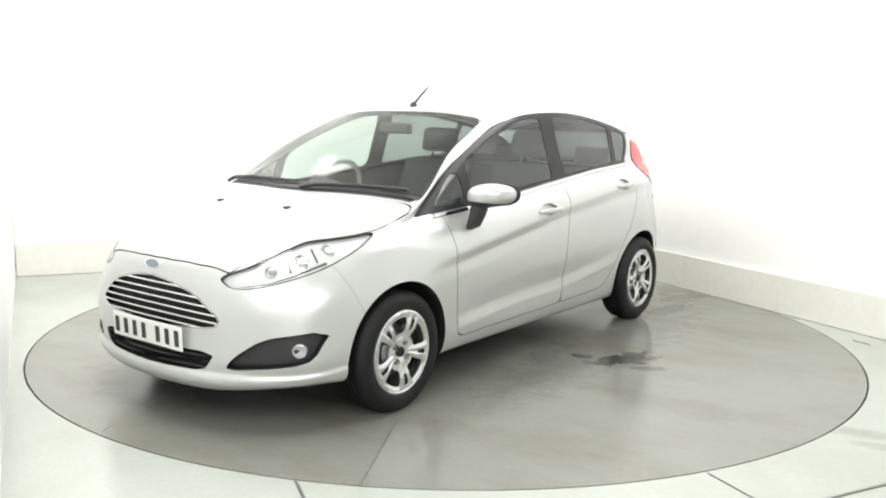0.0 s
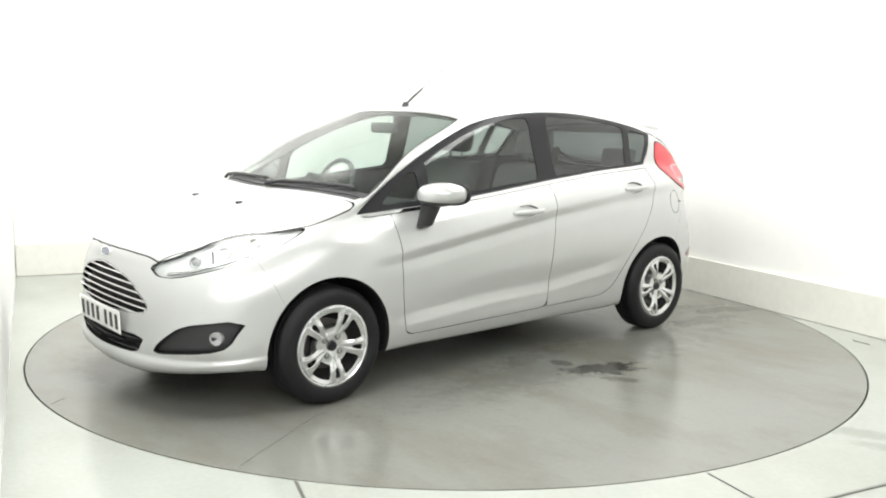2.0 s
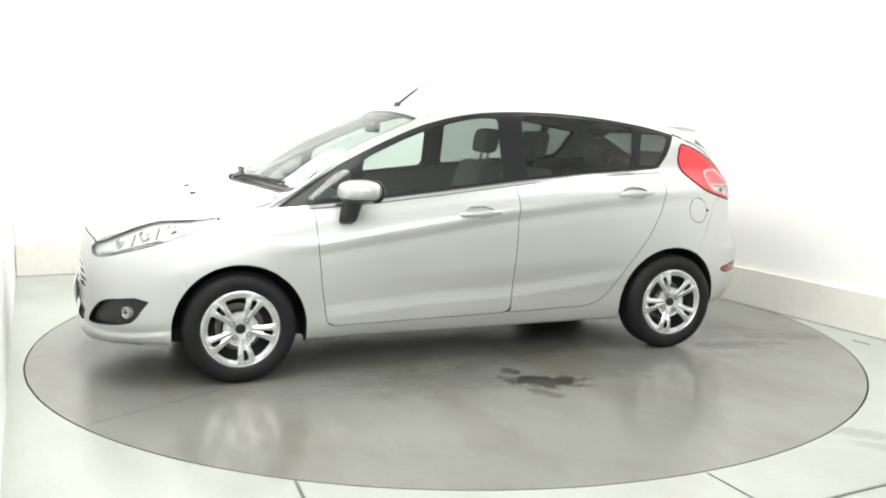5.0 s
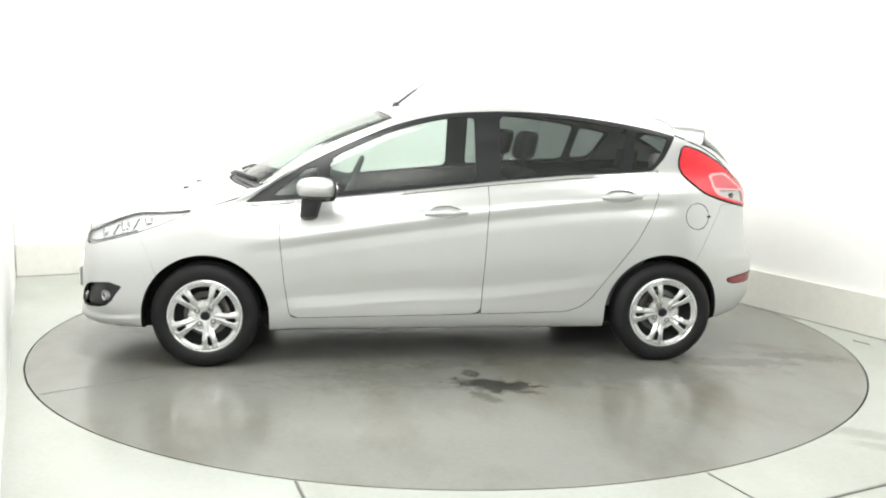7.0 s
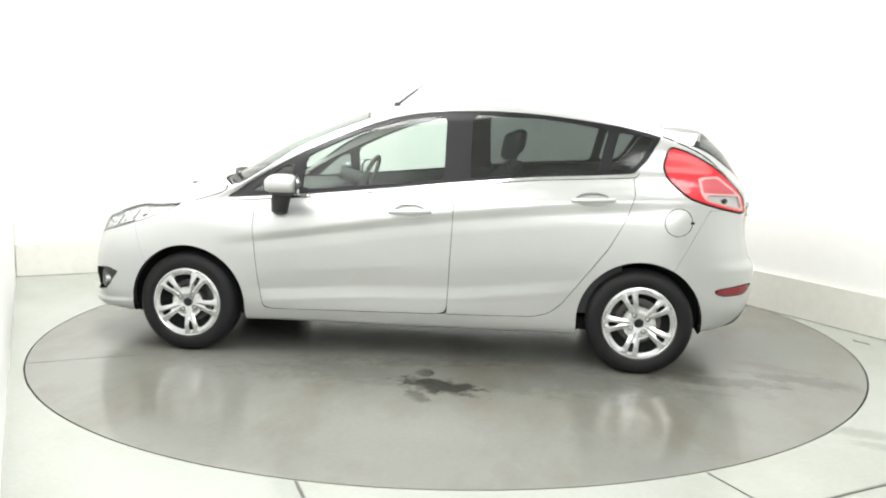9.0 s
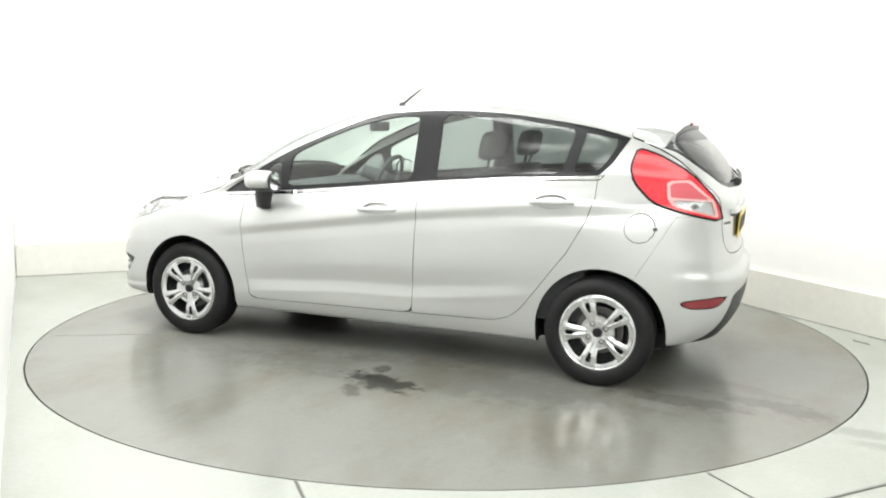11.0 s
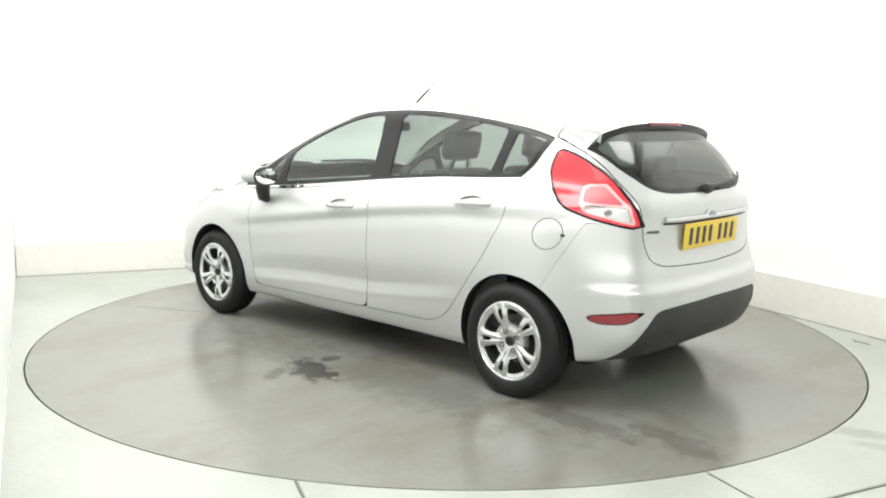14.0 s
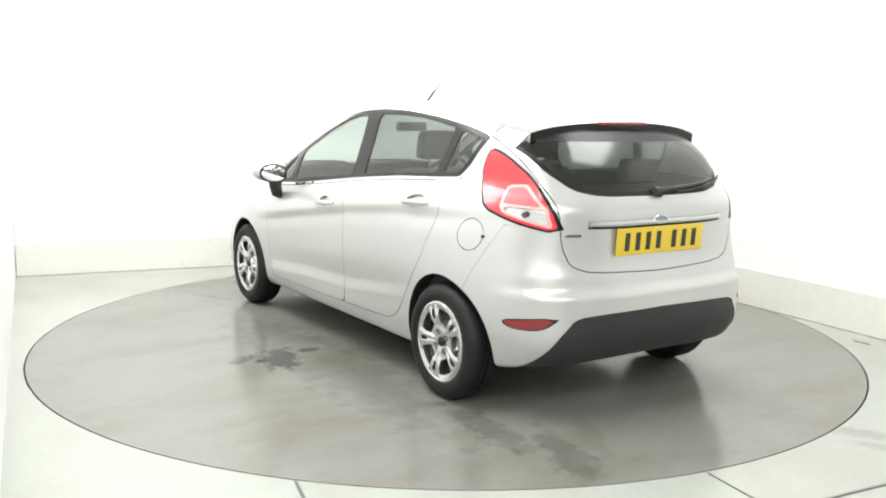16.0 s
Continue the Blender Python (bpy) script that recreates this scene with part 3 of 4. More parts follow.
f_quarter_rear = outline(filleted([(-1.06, 1.066), (-1.175, 1.074), (-1.225, 1.125), (-1.29, 1.243), (-1.11, 1.272)]), X, Z)
f_screen = lambda v: np.maximum.reduce([v[:, U] - 3.06, 8.02 - v[:, VV], v[:, VV] - 10.02])
f_screen_glass = lambda v: np.maximum.reduce([v[:, U] - 2.955, 8.11 - v[:, VV], v[:, VV] - 9.975])
f_cowl = lambda v: np.maximum.reduce([v[:, U] - 2.9, 7.95 - v[:, VV], v[:, VV] - 8.02])
f_rear_glass = also(outline(rounded([(-.6, 1.0), (0, .998), (.36, 1.003), (.49, 1.03), (.575, 1.105), (.606, 1.180), (.618, 1.207), (.606, 1.222), (.55, 1.260), (.40, 1.30), (0, 1.315), (-.6, 1.315)], 1), Y, Z), rear_end)
f_tailgate = also(outline(rounded([(-.7, .655), (0, .656), (.44, .672), (.535, .705), (.575, .79), (.585, .94), (.610, 1.06), (.632, 1.195), (.61, 1.295), (.5, 1.345), (0, 1.36), (-.7, 1.36)], 1), Y, Z),
                  lambda v: v[:, X] + 1.335)
f_tail_lamp = also(outline(rounded([(-1.370, 1.206), (-1.340, 1.10), (-1.365, 1.03), (-1.47, .937), (-1.60, .893), (-1.800, .846), (-1.768, .955), (-1.632, 1.090), (-1.485, 1.172)], 1), X, Z), flank)
f_tail_inner = also(outline(filleted([(-1.525, 1.042), (-1.63, 1.05), (-1.750, .950), (-1.775, .868), (-1.565, .924), (-1.537, .96)], .012), X, Z), flank)
f_tail_pink = outline(filleted([(-1.540, 1.030), (-1.623, 1.037), (-1.728, .957), (-1.552, .964)], .010), X, Z)
f_tail_white = outline(filleted([(-1.556, .954), (-1.740, .947), (-1.761, .881), (-1.577, .929)], .010), X, Z)
f_reflector = also(outline(rounded([(-1.615, .458), (-1.67, .425), (-1.80, .430), (-1.85, .490)], 1), X, Z), flank)
f_valance = also(outline([(-.8, -.1), (.80, -.1), (.70, .25), (.60, .405), (.545, .468), (.50, .483), (.36, .491), (0, .497), (-.8, .497)], Y, Z), lambda v: v[:, X] + 1.5)
f_headlamp = also(outline(rounded([(1.930, .655), (1.922, .622), (1.885, .620), (1.757, .660), (1.60, .705), (1.467, .752), (1.290, .828), (1.45, .810), (1.60, .801),
                                   (1.66, .786), (1.78, .740), (1.908, .679)], 1), X, Z), lambda v: .30 - v[:, Y])
f_grille = also(outline(rounded([(-.3, .638), (0, .640), (.11, .629), (.286, .588), (.43, .490), (.392, .450), (.143, .436), (0, .433), (-.3, .433)], 1), Y, Z), front_end)
f_intake = also(outline(rounded([(-.3, .345), (0, .345), (.405, .350), (.345, .266), (.143, .260), (0, .258), (-.3, .258)], 1), Y, Z), front_end)
f_fog = also(outline(rounded([(.445, .280), (.487, .336), (.61, .425), (.786, .455), (.760, .332), (.703, .309)], 1), Y, Z), front_end)
f_bonnet = also(outline([(1.968, -.3), (1.968, 0), (1.962, .12), (1.940, .28), (1.905, .425), (1.78, .525), (1.60, .588), (1.45, .655), (1.295, .699), (1.02, .712),
                         (.96, .70), (.96, -.3)], X, Y), lambda v: np.maximum(v[:, VV] - 7.90, 5.25 - v[:, VV]))
below_glass = lambda v: v[:, VV] - 8.3
f_door_front = also(outline([(.864, 1.1), (.863, .867), (.856, .694), (.835, .452), (.812, .29), (.79, .264), (-.218, .275), (-.236, .60), (-.249, .85), (-.255, 1.2)], X, Z), also(below_glass, flank))
f_door_rear = also(outline([(-.255, 1.2), (-.249, .85), (-.236, .60), (-.218, .275), (-.69, .283), (-.77, .308), (-.831, .355), (-.951, .513), (-1.07, .671), (-1.157, .828),
                            (-1.197, .952), (-1.190, 1.03), (-1.186, 1.2)], X, Z), also(below_glass, flank))
f_flap = also(lambda v: np.hypot(v[:, X] + 1.424, v[:, Z] - .815) - .072, flank)
f_bumper_front = lambda v: np.clip(1.50 + (v[:, Z] - .52) * .47, 1.47, 1.62) - v[:, X]
f_bumper_rear = lambda v: np.maximum(v[:, X] + 1.435 + (v[:, Z] - .605) * .57, v[:, Z] - .875)
f_roof = lambda v: np.maximum.reduce([10.28 - v[:, VV], -1.34 - v[:, X]])


def ellipse(x, z, a, b):
    return also(lambda v: (np.hypot((v[:, X] - x) / a, (v[:, Z] - z) / b) - 1) * min(a, b), flank)


car = new("car")
tagged(car, "silver five-door hatchback car standing on the turntable", "car")

body = SKIN
for xc in (AXLE, -AXLE):
    _, body = cut(body, arch(xc))
inner = body
for f in (f_dlo, f_screen, f_rear_glass, f_headlamp, f_fog, f_grille):
    _, inner = cut(inner, f)
tail_lamp, body = carve(body, f_tail_lamp)
headlamp, body = carve(body, f_headlamp, .0012)
reflector, body = carve(body, f_reflector)
valance, body = carve(body, f_valance, .0015)
grille, body = carve(body, f_grille, .001)
grille = refine(grille, 2)
intake, body = carve(body, f_intake, .001)
fog, body = carve(body, f_fog, .001)
dlo, body = carve(body, f_dlo, .0015)
trim, body = carve(body, f_trim, .0008)
screen, body = carve(body, f_screen, .002)
cowl, body = carve(body, f_cowl, .002)
tailgate, body = carve(body, f_tailgate, .0022)
bonnet, body = carve(body, f_bonnet, .0018)
door_f, body = carve(body, f_door_front, .0016)
door_r, body = carve(body, f_door_rear, .0016)
flap, body_left = carve(body, f_flap, .0016)
bump_f, body_left = carve(body_left, f_bumper_front, .0005)
bump_r, body_left = carve(body_left, f_bumper_rear, .0007)
roof, body_left = carve(body_left, f_roof, .0032)
_, body_right = cut(body, f_bumper_front)
_, body_right = cut(body_right, f_bumper_rear)
_, body_right = cut(body_right, f_roof)

part("body_side", sheet([body_left], dark_edge=True), [PAINT, DARK_GAP], car)
part("body_side", sheet([body_right], mirror=True, dark_edge=True), [PAINT, DARK_GAP], car)
part("front_bumper", sheet([bump_f], both=True, dark_edge=True), [PAINT, DARK_GAP], car)
part("rear_bumper", sheet([bump_r], both=True, dark_edge=True), [PAINT, DARK_GAP], car)
part("roof", sheet([roof], both=True, dark_edge=True), [PAINT, DARK_GAP], car)
part("bonnet", sheet([bonnet], both=True, dark_edge=True), [PAINT, DARK_GAP], car)
part("fuel_flap", sheet([flap], dark_edge=True), [PAINT, DARK_GAP], car)
low_in, high_in = cut(inner, lambda v: v[:, VV] - 8.05)
part("inner_shell", sheet([low_in], lift=-.03, both=True, rim=False), DARK_GAP, car, "dark inner shell")
part("headliner", sheet([high_in], lift=-.025, both=True, rim=False), HEADLINER, car, "pale grey roof lining")

# tailgate with its window
glass_r, tailgate = carve(tailgate, f_rear_glass, .001)
gate = part("tailgate", sheet([tailgate], both=True, dark_edge=True), [PAINT, DARK_GAP], car)
pane, frit = cut(glass_r, lambda v: np.maximum(.02 + f_rear_glass(v), v[:, Z] - 1.238))
part("rear_window", sheet([pane], .004, both=True), REAR_GLASS, gate, "dark tinted rear window")
part("window_seal", sheet([frit], .006, both=True), GLOSS_BLACK, gate, "gloss black window border")

# windscreen
pane, frit = cut(screen, f_screen_glass)
part("windscreen", sheet([pane], .004, both=True), CLEAR_GLASS, car, "clear windscreen")
part("screen_seal", sheet([frit], .006, lift=-.001, both=True), BLACK_PLASTIC, car, "black windscreen border")
part("cowl", sheet([cowl], .02, lift=-.006, both=True), BLACK_PLASTIC, car, "black plastic cowl panel")

# side windows, doors and what they carry
panes = []
rest = dlo
for nm, f, m, lab in (("quarter_light", f_quarter_front, TINT_GLASS, "small dark front quarter light"), ("window", f_glass_front, CLEAR_GLASS, "clear front side window"),
                      ("window", f_glass_rear, TINT_GLASS, "tinted rear side window"), ("quarter_light", f_quarter_rear, TINT_GLASS, "small tinted rear quarter light")):
    p, rest = cut(rest, f)
    panes.append((nm, p, m, lab))
HANDLES = ((-.018, .834), (-.983, .924))
for side, flip in ((1, False), (-1, True)):
    part("window_frame", sheet([rest], .01, lift=-.001, mirror=flip), GLOSS_BLACK, car, "gloss black window frame")
    part("belt_trim", sheet([trim], .01, lift=.004, mirror=flip), CHROME, car, "thin bright chrome belt trim")
    for nm, p, m, lab in panes:
        part(nm, sheet([p], .004, lift=-.004, mirror=flip), m, car, lab)
    for door, (hx, hz) in zip((door_f, door_r), HANDLES):
        cup, panel = cut(door, ellipse(hx + .005, hz, .088, .036))
        me = sheet([panel], mirror=flip, dark_edge=True)
        for f in me.polygons:
            if f.material_index and abs(f.center.x - hx) < .11 and abs(f.center.z - hz) < .05:
                f.material_index = 0
        d = part("door", me, [PAINT, DARK_GAP], car)
        part("handle_recess", sheet([cup], .0, lift=-.016, mirror=flip, rim=False), PAINT, d)
        bm = bmesh.new()
        n = 12
        rows = []
        for i in range(n + 1):
            s = i / n
            x = hx + .115 - .23 * s
            y0 = skin_at(x, hz, 0, 1).y
            out_ = .004 + .022 * math.sin(math.pi * s) ** .5
            h = .010 + .006 * math.sin(math.pi * s)
            ring_ = []
            for k in range(10):
                a = k * math.tau / 10
                ring_.append(bm.verts.new((x, side * (y0 + out_ + .009 * math.cos(a)), hz - .002 + .035 * (.5 - s) * -.25 + h * math.sin(a))))
            rows.append(ring_)
        for r0, r1 in zip(rows, rows[1:]):
            for k in range(10):
                bm.faces.new((r0[k], r0[(k + 1) % 10], r1[(k + 1) % 10], r1[k]))
        bm.faces.new(rows[0][::-1])
        bm.faces.new(rows[-1])
        part("handle", bm, PAINT, d)
    # tail lamp
    bezel, red = cut(tail_lamp, lambda v: f_tail_lamp(v) + .008)
    bezel, red = red, bezel
    pink, red = cut(red, f_tail_pink)
    white, red = cut(red, f_tail_white)
    pale, red = cut(red, f_tail_inner)
    bulb, bowl = cut(white, ellipse(-1.668, .925, .020, .016))
    lamp = part("tail_lamp", sheet([red], .03, lift=.004, mirror=flip), RED_LENS, car, "glossy red tail lamp")
    part("bezel", sheet([bezel], .02, lift=.002, mirror=flip), GLOSS_BLACK, lamp, "dark lamp border")
    part("indicator_lens", sheet([pink], .02, lift=.006, mirror=flip), PINK_LENS, lamp, "pale red inner lens")
    part("lens_frame", sheet([pale], .02, lift=.005, mirror=flip), PALE_LENS, lamp, "pale pinkish lens frame")
    part("bulb", sheet([bulb], .01, lift=-.006, mirror=flip), GLOSS_BLACK, lamp, "dark bulb holder")
    part("reversing_lens", sheet([bowl], .02, lift=-.008, mirror=flip, rim=False), LAMP_SILVER, lamp, "bright reversing lamp bowl")
    part("lens_cover", sheet([white], .004, lift=.004, mirror=flip), LENS, lamp, "clear lens")
    part("reflector", sheet([reflector], .01, lift=.002, mirror=flip), DARK_RED, car, "dark red rear reflector")
    # headlamp: dark border, clear cover, silver bowl with two round reflectors and a light bar
    glassp, border = cut(headlamp, lambda v: f_headlamp(v) + .0022)
    head = part("headlamp", sheet([headlamp], .0, lift=-.015, mirror=flip, rim=False), LAMP_SILVER, car, "silver headlamp bowl behind clear cover")
    part("bezel", sheet([border], .012, mirror=flip), GLOSS_BLACK, head, "black headlamp border")
    part("lens_cover", sheet([glassp], .004, mirror=flip), LENS, head, "clear headlamp cover")
    for (hx, hz, r, m) in ((1.56, .765, .030, CHROME), (1.69, .728, .034, CHROME), (1.80, .695, .024, DIM_SILVER)):
        c = skin_at(hx, hz, -.013, side)
        fwd = Vector((.86, .45 * side, .25)).normalized()
        q = fwd.to_track_quat("Y", "Z").to_matrix().to_4x4()
        bm = bmesh.new()
        lathe(bm, [(r, .012), (r * 1.08, .008), (r * 1.05, -.02), (r * .92, -.02), (r * .9, .008), (r, .012)], 24)
        lathe(bm, [(r * .9, -.002), (r * .6, .006), (r * .3, .010), (.001, .012)], 24)
        bmesh.ops.transform(bm, matrix=Matrix.Translation(c) @ q, verts=bm.verts[:])
        part("reflector_bowl", bm, m, head, "bright round reflector")
    bm = bmesh.new()
    tube(bm, [skin_at(x, z, -.009, side) for x, z in ((1.895, .637), (1.83, .652), (1.757, .678), (1.68, .70), (1.60, .722))], .006)
    part("light_bar", bm, CHROME, head, "slim running light bar")
    for x, z in ((1.63, .752), (1.745, .715)):
        a, b = skin_at(x, z - .025, -.012, side), skin_at(x - .02, z + .025, -.012, side)
        part("divider", tube(bmesh.new(), [a, b], .005), STEEL, head, "dark divider")
    # fog lamp recess
    part("fog_recess", sheet([fog], .03, lift=-.03, mirror=flip, rim=False), BLACK_PLASTIC, car, "black fog lamp recess")
    p = skin_at(1.790, .372, -.022, side)
    q = Vector((.80, .55 * side, 0)).normalized().to_track_quat("Y", "Z").to_matrix().to_4x4()
    bm = bmesh.new()
    lathe(bm, [(.030, -.02), (.030, .004), (.026, .006), (.023, -.002), (.001, -.008)], 24)
    bmesh.ops.transform(bm, matrix=Matrix.Translation(p) @ q, verts=bm.verts[:])
    part("fog_lamp", bm, DIM_SILVER, car, "round bright fog lamp")
    # door mirror: cap, lower shell, glass and foot
    cx_, cy_, cz_ = .662, .880 * side, .960

    def pod(bm, sx, sy, sz, keep):
        bmesh.ops.create_uvsphere(bm, u_segments=28, v_segments=18, radius=1)
        for v in bm.verts:
            x, y, z = v.co
            e = lambda a, p: math.copysign(abs(a) ** p, a)
            x, y, z = e(x, .8), e(y, .72), e(z, .75)
            taper = 1 - .22 * max(0, y * side)
            v.co = (cx_ + max(-.80, x) * sx - .02 * y * side, cy_ + y * sy, cz_ + z * sz * taper + .006 * y * side)
        bmesh.ops.bisect_plane(bm, geom=bm.verts[:] + bm.edges[:] + bm.faces[:], plane_co=(cx_, cy_, cz_ - .028), plane_no=(0, .06 * side, 1), clear_inner=keep, clear_outer=not keep)
        return bm

    mirror = part("door_mirror", pod(bmesh.new(), .100, .105, .060, True), PAINT, car, "silver door mirror on black foot")
    part("lower_shell", pod(bmesh.new(), .098, .103, .058, False), BLACK_PLASTIC, mirror, "black plastic underside")
    soft = lambda a: math.copysign(abs(a) ** .72, a)
    for nm, back, wy, wz, bulge, m, lab in (("mirror_surround", .080, .100, .058, .002, BLACK_PLASTIC, "black mirror surround"), ("mirror_glass", .084, .088, .047, .013, CHROME, "convex mirror glass")):
        bm = bmesh.new()
        rings = []
        for r in (1, .999, .85, .7, .5, .3, .1):
            rings.append([bm.verts.new((cx_ - back - (0 if r == 1 else .003 + bulge * (1 - r * r)) - .02 * soft(math.cos(k * math.tau / 28)) * r * side,
                                        cy_ + soft(math.cos(k * math.tau / 28)) * r * wy,
                                        cz_ + soft(math.sin(k * math.tau / 28)) * r * wz * (1 - .2 * max(0, math.cos(k * math.tau / 28) * r * side))
                                        + .005 * math.cos(k * math.tau / 28) * r * side)) for k in range(28)])
        for r0, r1 in zip(rings, rings[1:]):
            for k in range(28):
                bm.faces.new((r0[k], r0[(k + 1) % 28], r1[(k + 1) % 28], r1[k]))
        bm.faces.new(rings[-1])
        bm.faces.new(rings[0][::-1])
        part(nm, bm, m, mirror, lab)
    strip_pts = [(cx_ + .085 - .06 * w ** 3, cy_ + side * (-.055 + .14 * w), cz_ - .020 + .004 * w) for w in (0, .2, .4, .6, .8, 1)]
    part("indicator_strip", tube(bmesh.new(), strip_pts, .0045), LENS_GREY, mirror, "grey indicator strip")
    bm = bmesh.new()
    secs = []
    for x, y, z, a, b in ((.705, .778, .790, .030, .018), (.705, .803, .806, .046, .030), (.695, .818, .860, .052, .038), (.68, .828, .925, .056, .042)):
        secs.append([bm.verts.new((x + a * math.cos(k * math.tau / 12), side * (y + b * math.sin(k * math.tau / 12)), z)) for k in range(12)])
    for r0, r1 in zip(secs, secs[1:]):
        for k in range(12):
            bm.faces.new((r0[k], r0[(k + 1) % 12], r1[(k + 1) % 12], r1[k]))
    bm.faces.new(secs[0][::-1])
    bm.faces.new(secs[-1])
    part("mirror_foot", bm, BLACK_PLASTIC, mirror, "black mirror foot")
    # wheel arch liners
    for xc in (AXLE, -AXLE):
        bm = bmesh.new()
        arc = [(xc + (ARCH_R + .012) * math.cos(radians(a)), HUB_Z + (ARCH_R + .012) * math.sin(radians(a))) for a in range(-14, 195, 8)]
        oo = [bm.verts.new((x, side * (skin_at(x, max(z, .2)).y - .012), z)) for x, z in arc]
        ii = [bm.verts.new((x, side * .48, z)) for x, z in arc]
        for k in range(len(arc) - 1):
            bm.faces.new((oo[k], oo[k + 1], ii[k + 1], ii[k]))
        bm.faces.new(ii)
        part("arch_liner", bm, DARK_GAP, car, "black wheel arch liner")

# grille: chrome bars before a dark backing
part("grille_back", sheet([grille], 0, lift=-.035, both=True, rim=False), DARK_GAP, car, "dark radiator grille backing")
for k in range(6):
    z0 = .458 + .0305 * k
    bar, _ = cut(grille, lambda v: abs(v[:, Z] + .09 * v[:, Y] ** 2 - z0) - .0036)
    part("grille_bar", sheet([bar], .022, both=True), CHROME, car, "chrome grille bar")
rim_g, _ = cut(grille, lambda v: -(f_grille(v) + .004))
part("grille_surround", sheet([rim_g], .03, lift=.001, both=True), CHROME, car, "thin chrome grille surround")
part("intake_back", sheet([intake], 0, lift=-.03, both=True, rim=False), DARK_GAP, car, "dark lower air intake")
for k in range(3):
    bar, _ = cut(intake, lambda v: abs(v[:, Z] - .278 - .025 * k) - .004)
    part("intake_bar", sheet([bar], .02, lift=-.008, both=True), BLACK_PLASTIC, car, "black intake bar")
part("rear_valance", sheet([valance], .02, lift=-.004, both=True), BLACK_PLASTIC, car, "black plastic rear valance")


def number_plate(name, m, w, h, material, label, parent):
    bm = box(bmesh.new(), -w / 2, -.006, -h / 2, w / 2, 0, h / 2, .003)
    p = part(name, bm, material, parent, label)
    p.matrix_basis = m
    for k in range(7):
        x = (k - 3) * .066 + (.018 if k > 3 else -.018)
        bm = box(bmesh.new(), x - .014, -.0085, -h * .33, x + .014, -.0055, h * .33, .001)
        part("letter_bar", bm, INK, p, smooth=False)
    return p


number_plate("number_plate", pose(2.020, 0, .390, 3, 0, 90), .50, .106, PLATE_WHITE, "white front number plate with dark bars", car)
number_plate("number_plate", pose(-1.852, 0, .80, 4, 0, -90), .56, .125, PLATE_YELLOW, "yellow rear number plate with dark bars", gate)


def badge(name, p, normal, w, h, parent):
    q = Vector(normal).to_track_quat("Y", "Z").to_matrix().to_4x4()
    b = None
    for k, (s, y, m) in enumerate(((1.0, .004, CHROME), (.84, .006, BADGE_BLUE))):
        bm = bmesh.new()
        lathe(bm, [(1, -.004), (1, y * .6), (.93, y), (.001, y)], 32)
        for v in bm.verts:
            v.co = (v.co.x * w * s / 2, v.co.y, v.co.z * h * s / 2)
        bmesh.ops.transform(bm, matrix=Matrix.Translation(p) @ q, verts=bm.verts[:])
        b = part(name if k == 0 else "badge_face", bm, m, parent if k == 0 else b, "chrome-edged oval badge" if k == 0 else "plain grey-blue oval")


badge("badge", on_skin(0, 5.42, .001), (1, 0, .25), .115, .045, car)
badge("badge", on_skin(12, 6.42, .012), (-1, 0, .18), .10, .04, gate)

# small lettering on the tailgate, too small to read
p = on_skin(10.62, 5.75, .001)
bm = box(bmesh.new(), -.045, -.002, -.006, .045, .002, .006, .001)
q = Vector((-.92, .38, .1)).normalized().to_track_quat("Y", "Z").to_matrix().to_4x4()
bmesh.ops.transform(bm, matrix=Matrix.Translation(p) @ q, verts=bm.verts[:])
part("badge_bar", bm, STEEL, gate, "small grey model lettering bar", False)
# finger notch at the rear of the fuel flap
p = skin_at(-1.494, .812, .001)
bm = box(bmesh.new(), p.x - .012, p.y - .010, p.z - .006, p.x + .008, p.y + .002, p.z + .006, .002)
part("flap_notch", bm, DARK_GAP, car, "small dark flap notch", False)

# bright strip over the rear plate
bm = bmesh.new()
pts = [on_skin(12, 6.3, .010, 1)]
left = [on_skin(u, 6.3, .010) for u in np.linspace(10.95, 12, 12)]
line = left + [Vector((p.x, -p.y, p.z)) for p in left[-2::-1]]
prev = None
for p in line:
    cur = [bm.verts.new((p.x + dx, p.y, p.z + dz)) for dx, dz in ((.012, .016), (-.006, .012), (-.010, 0), (-.006, -.010), (.012, -.014))]
    if prev:
        for k in range(5):
            bm.faces.new((prev[k], prev[(k + 1) % 5], cur[(k + 1) % 5], cur[k]))
    else:
        bm.faces.new(cur)
    prev = cur
bm.faces.new(prev[::-1])
plate_strip = part("plate_strip", bm, SATIN, gate, "satin chrome strip")
# solid dark rod added below the strip to stand for its shadow line
part("strip_shade", tube(bmesh.new(), [p + Vector((.006, 0, -.016)) for p in line], .006, 6), DARK_GAP, plate_strip, "dark rod added as the shade under the strip")

# roof spoiler with brake light
bm = bmesh.new()


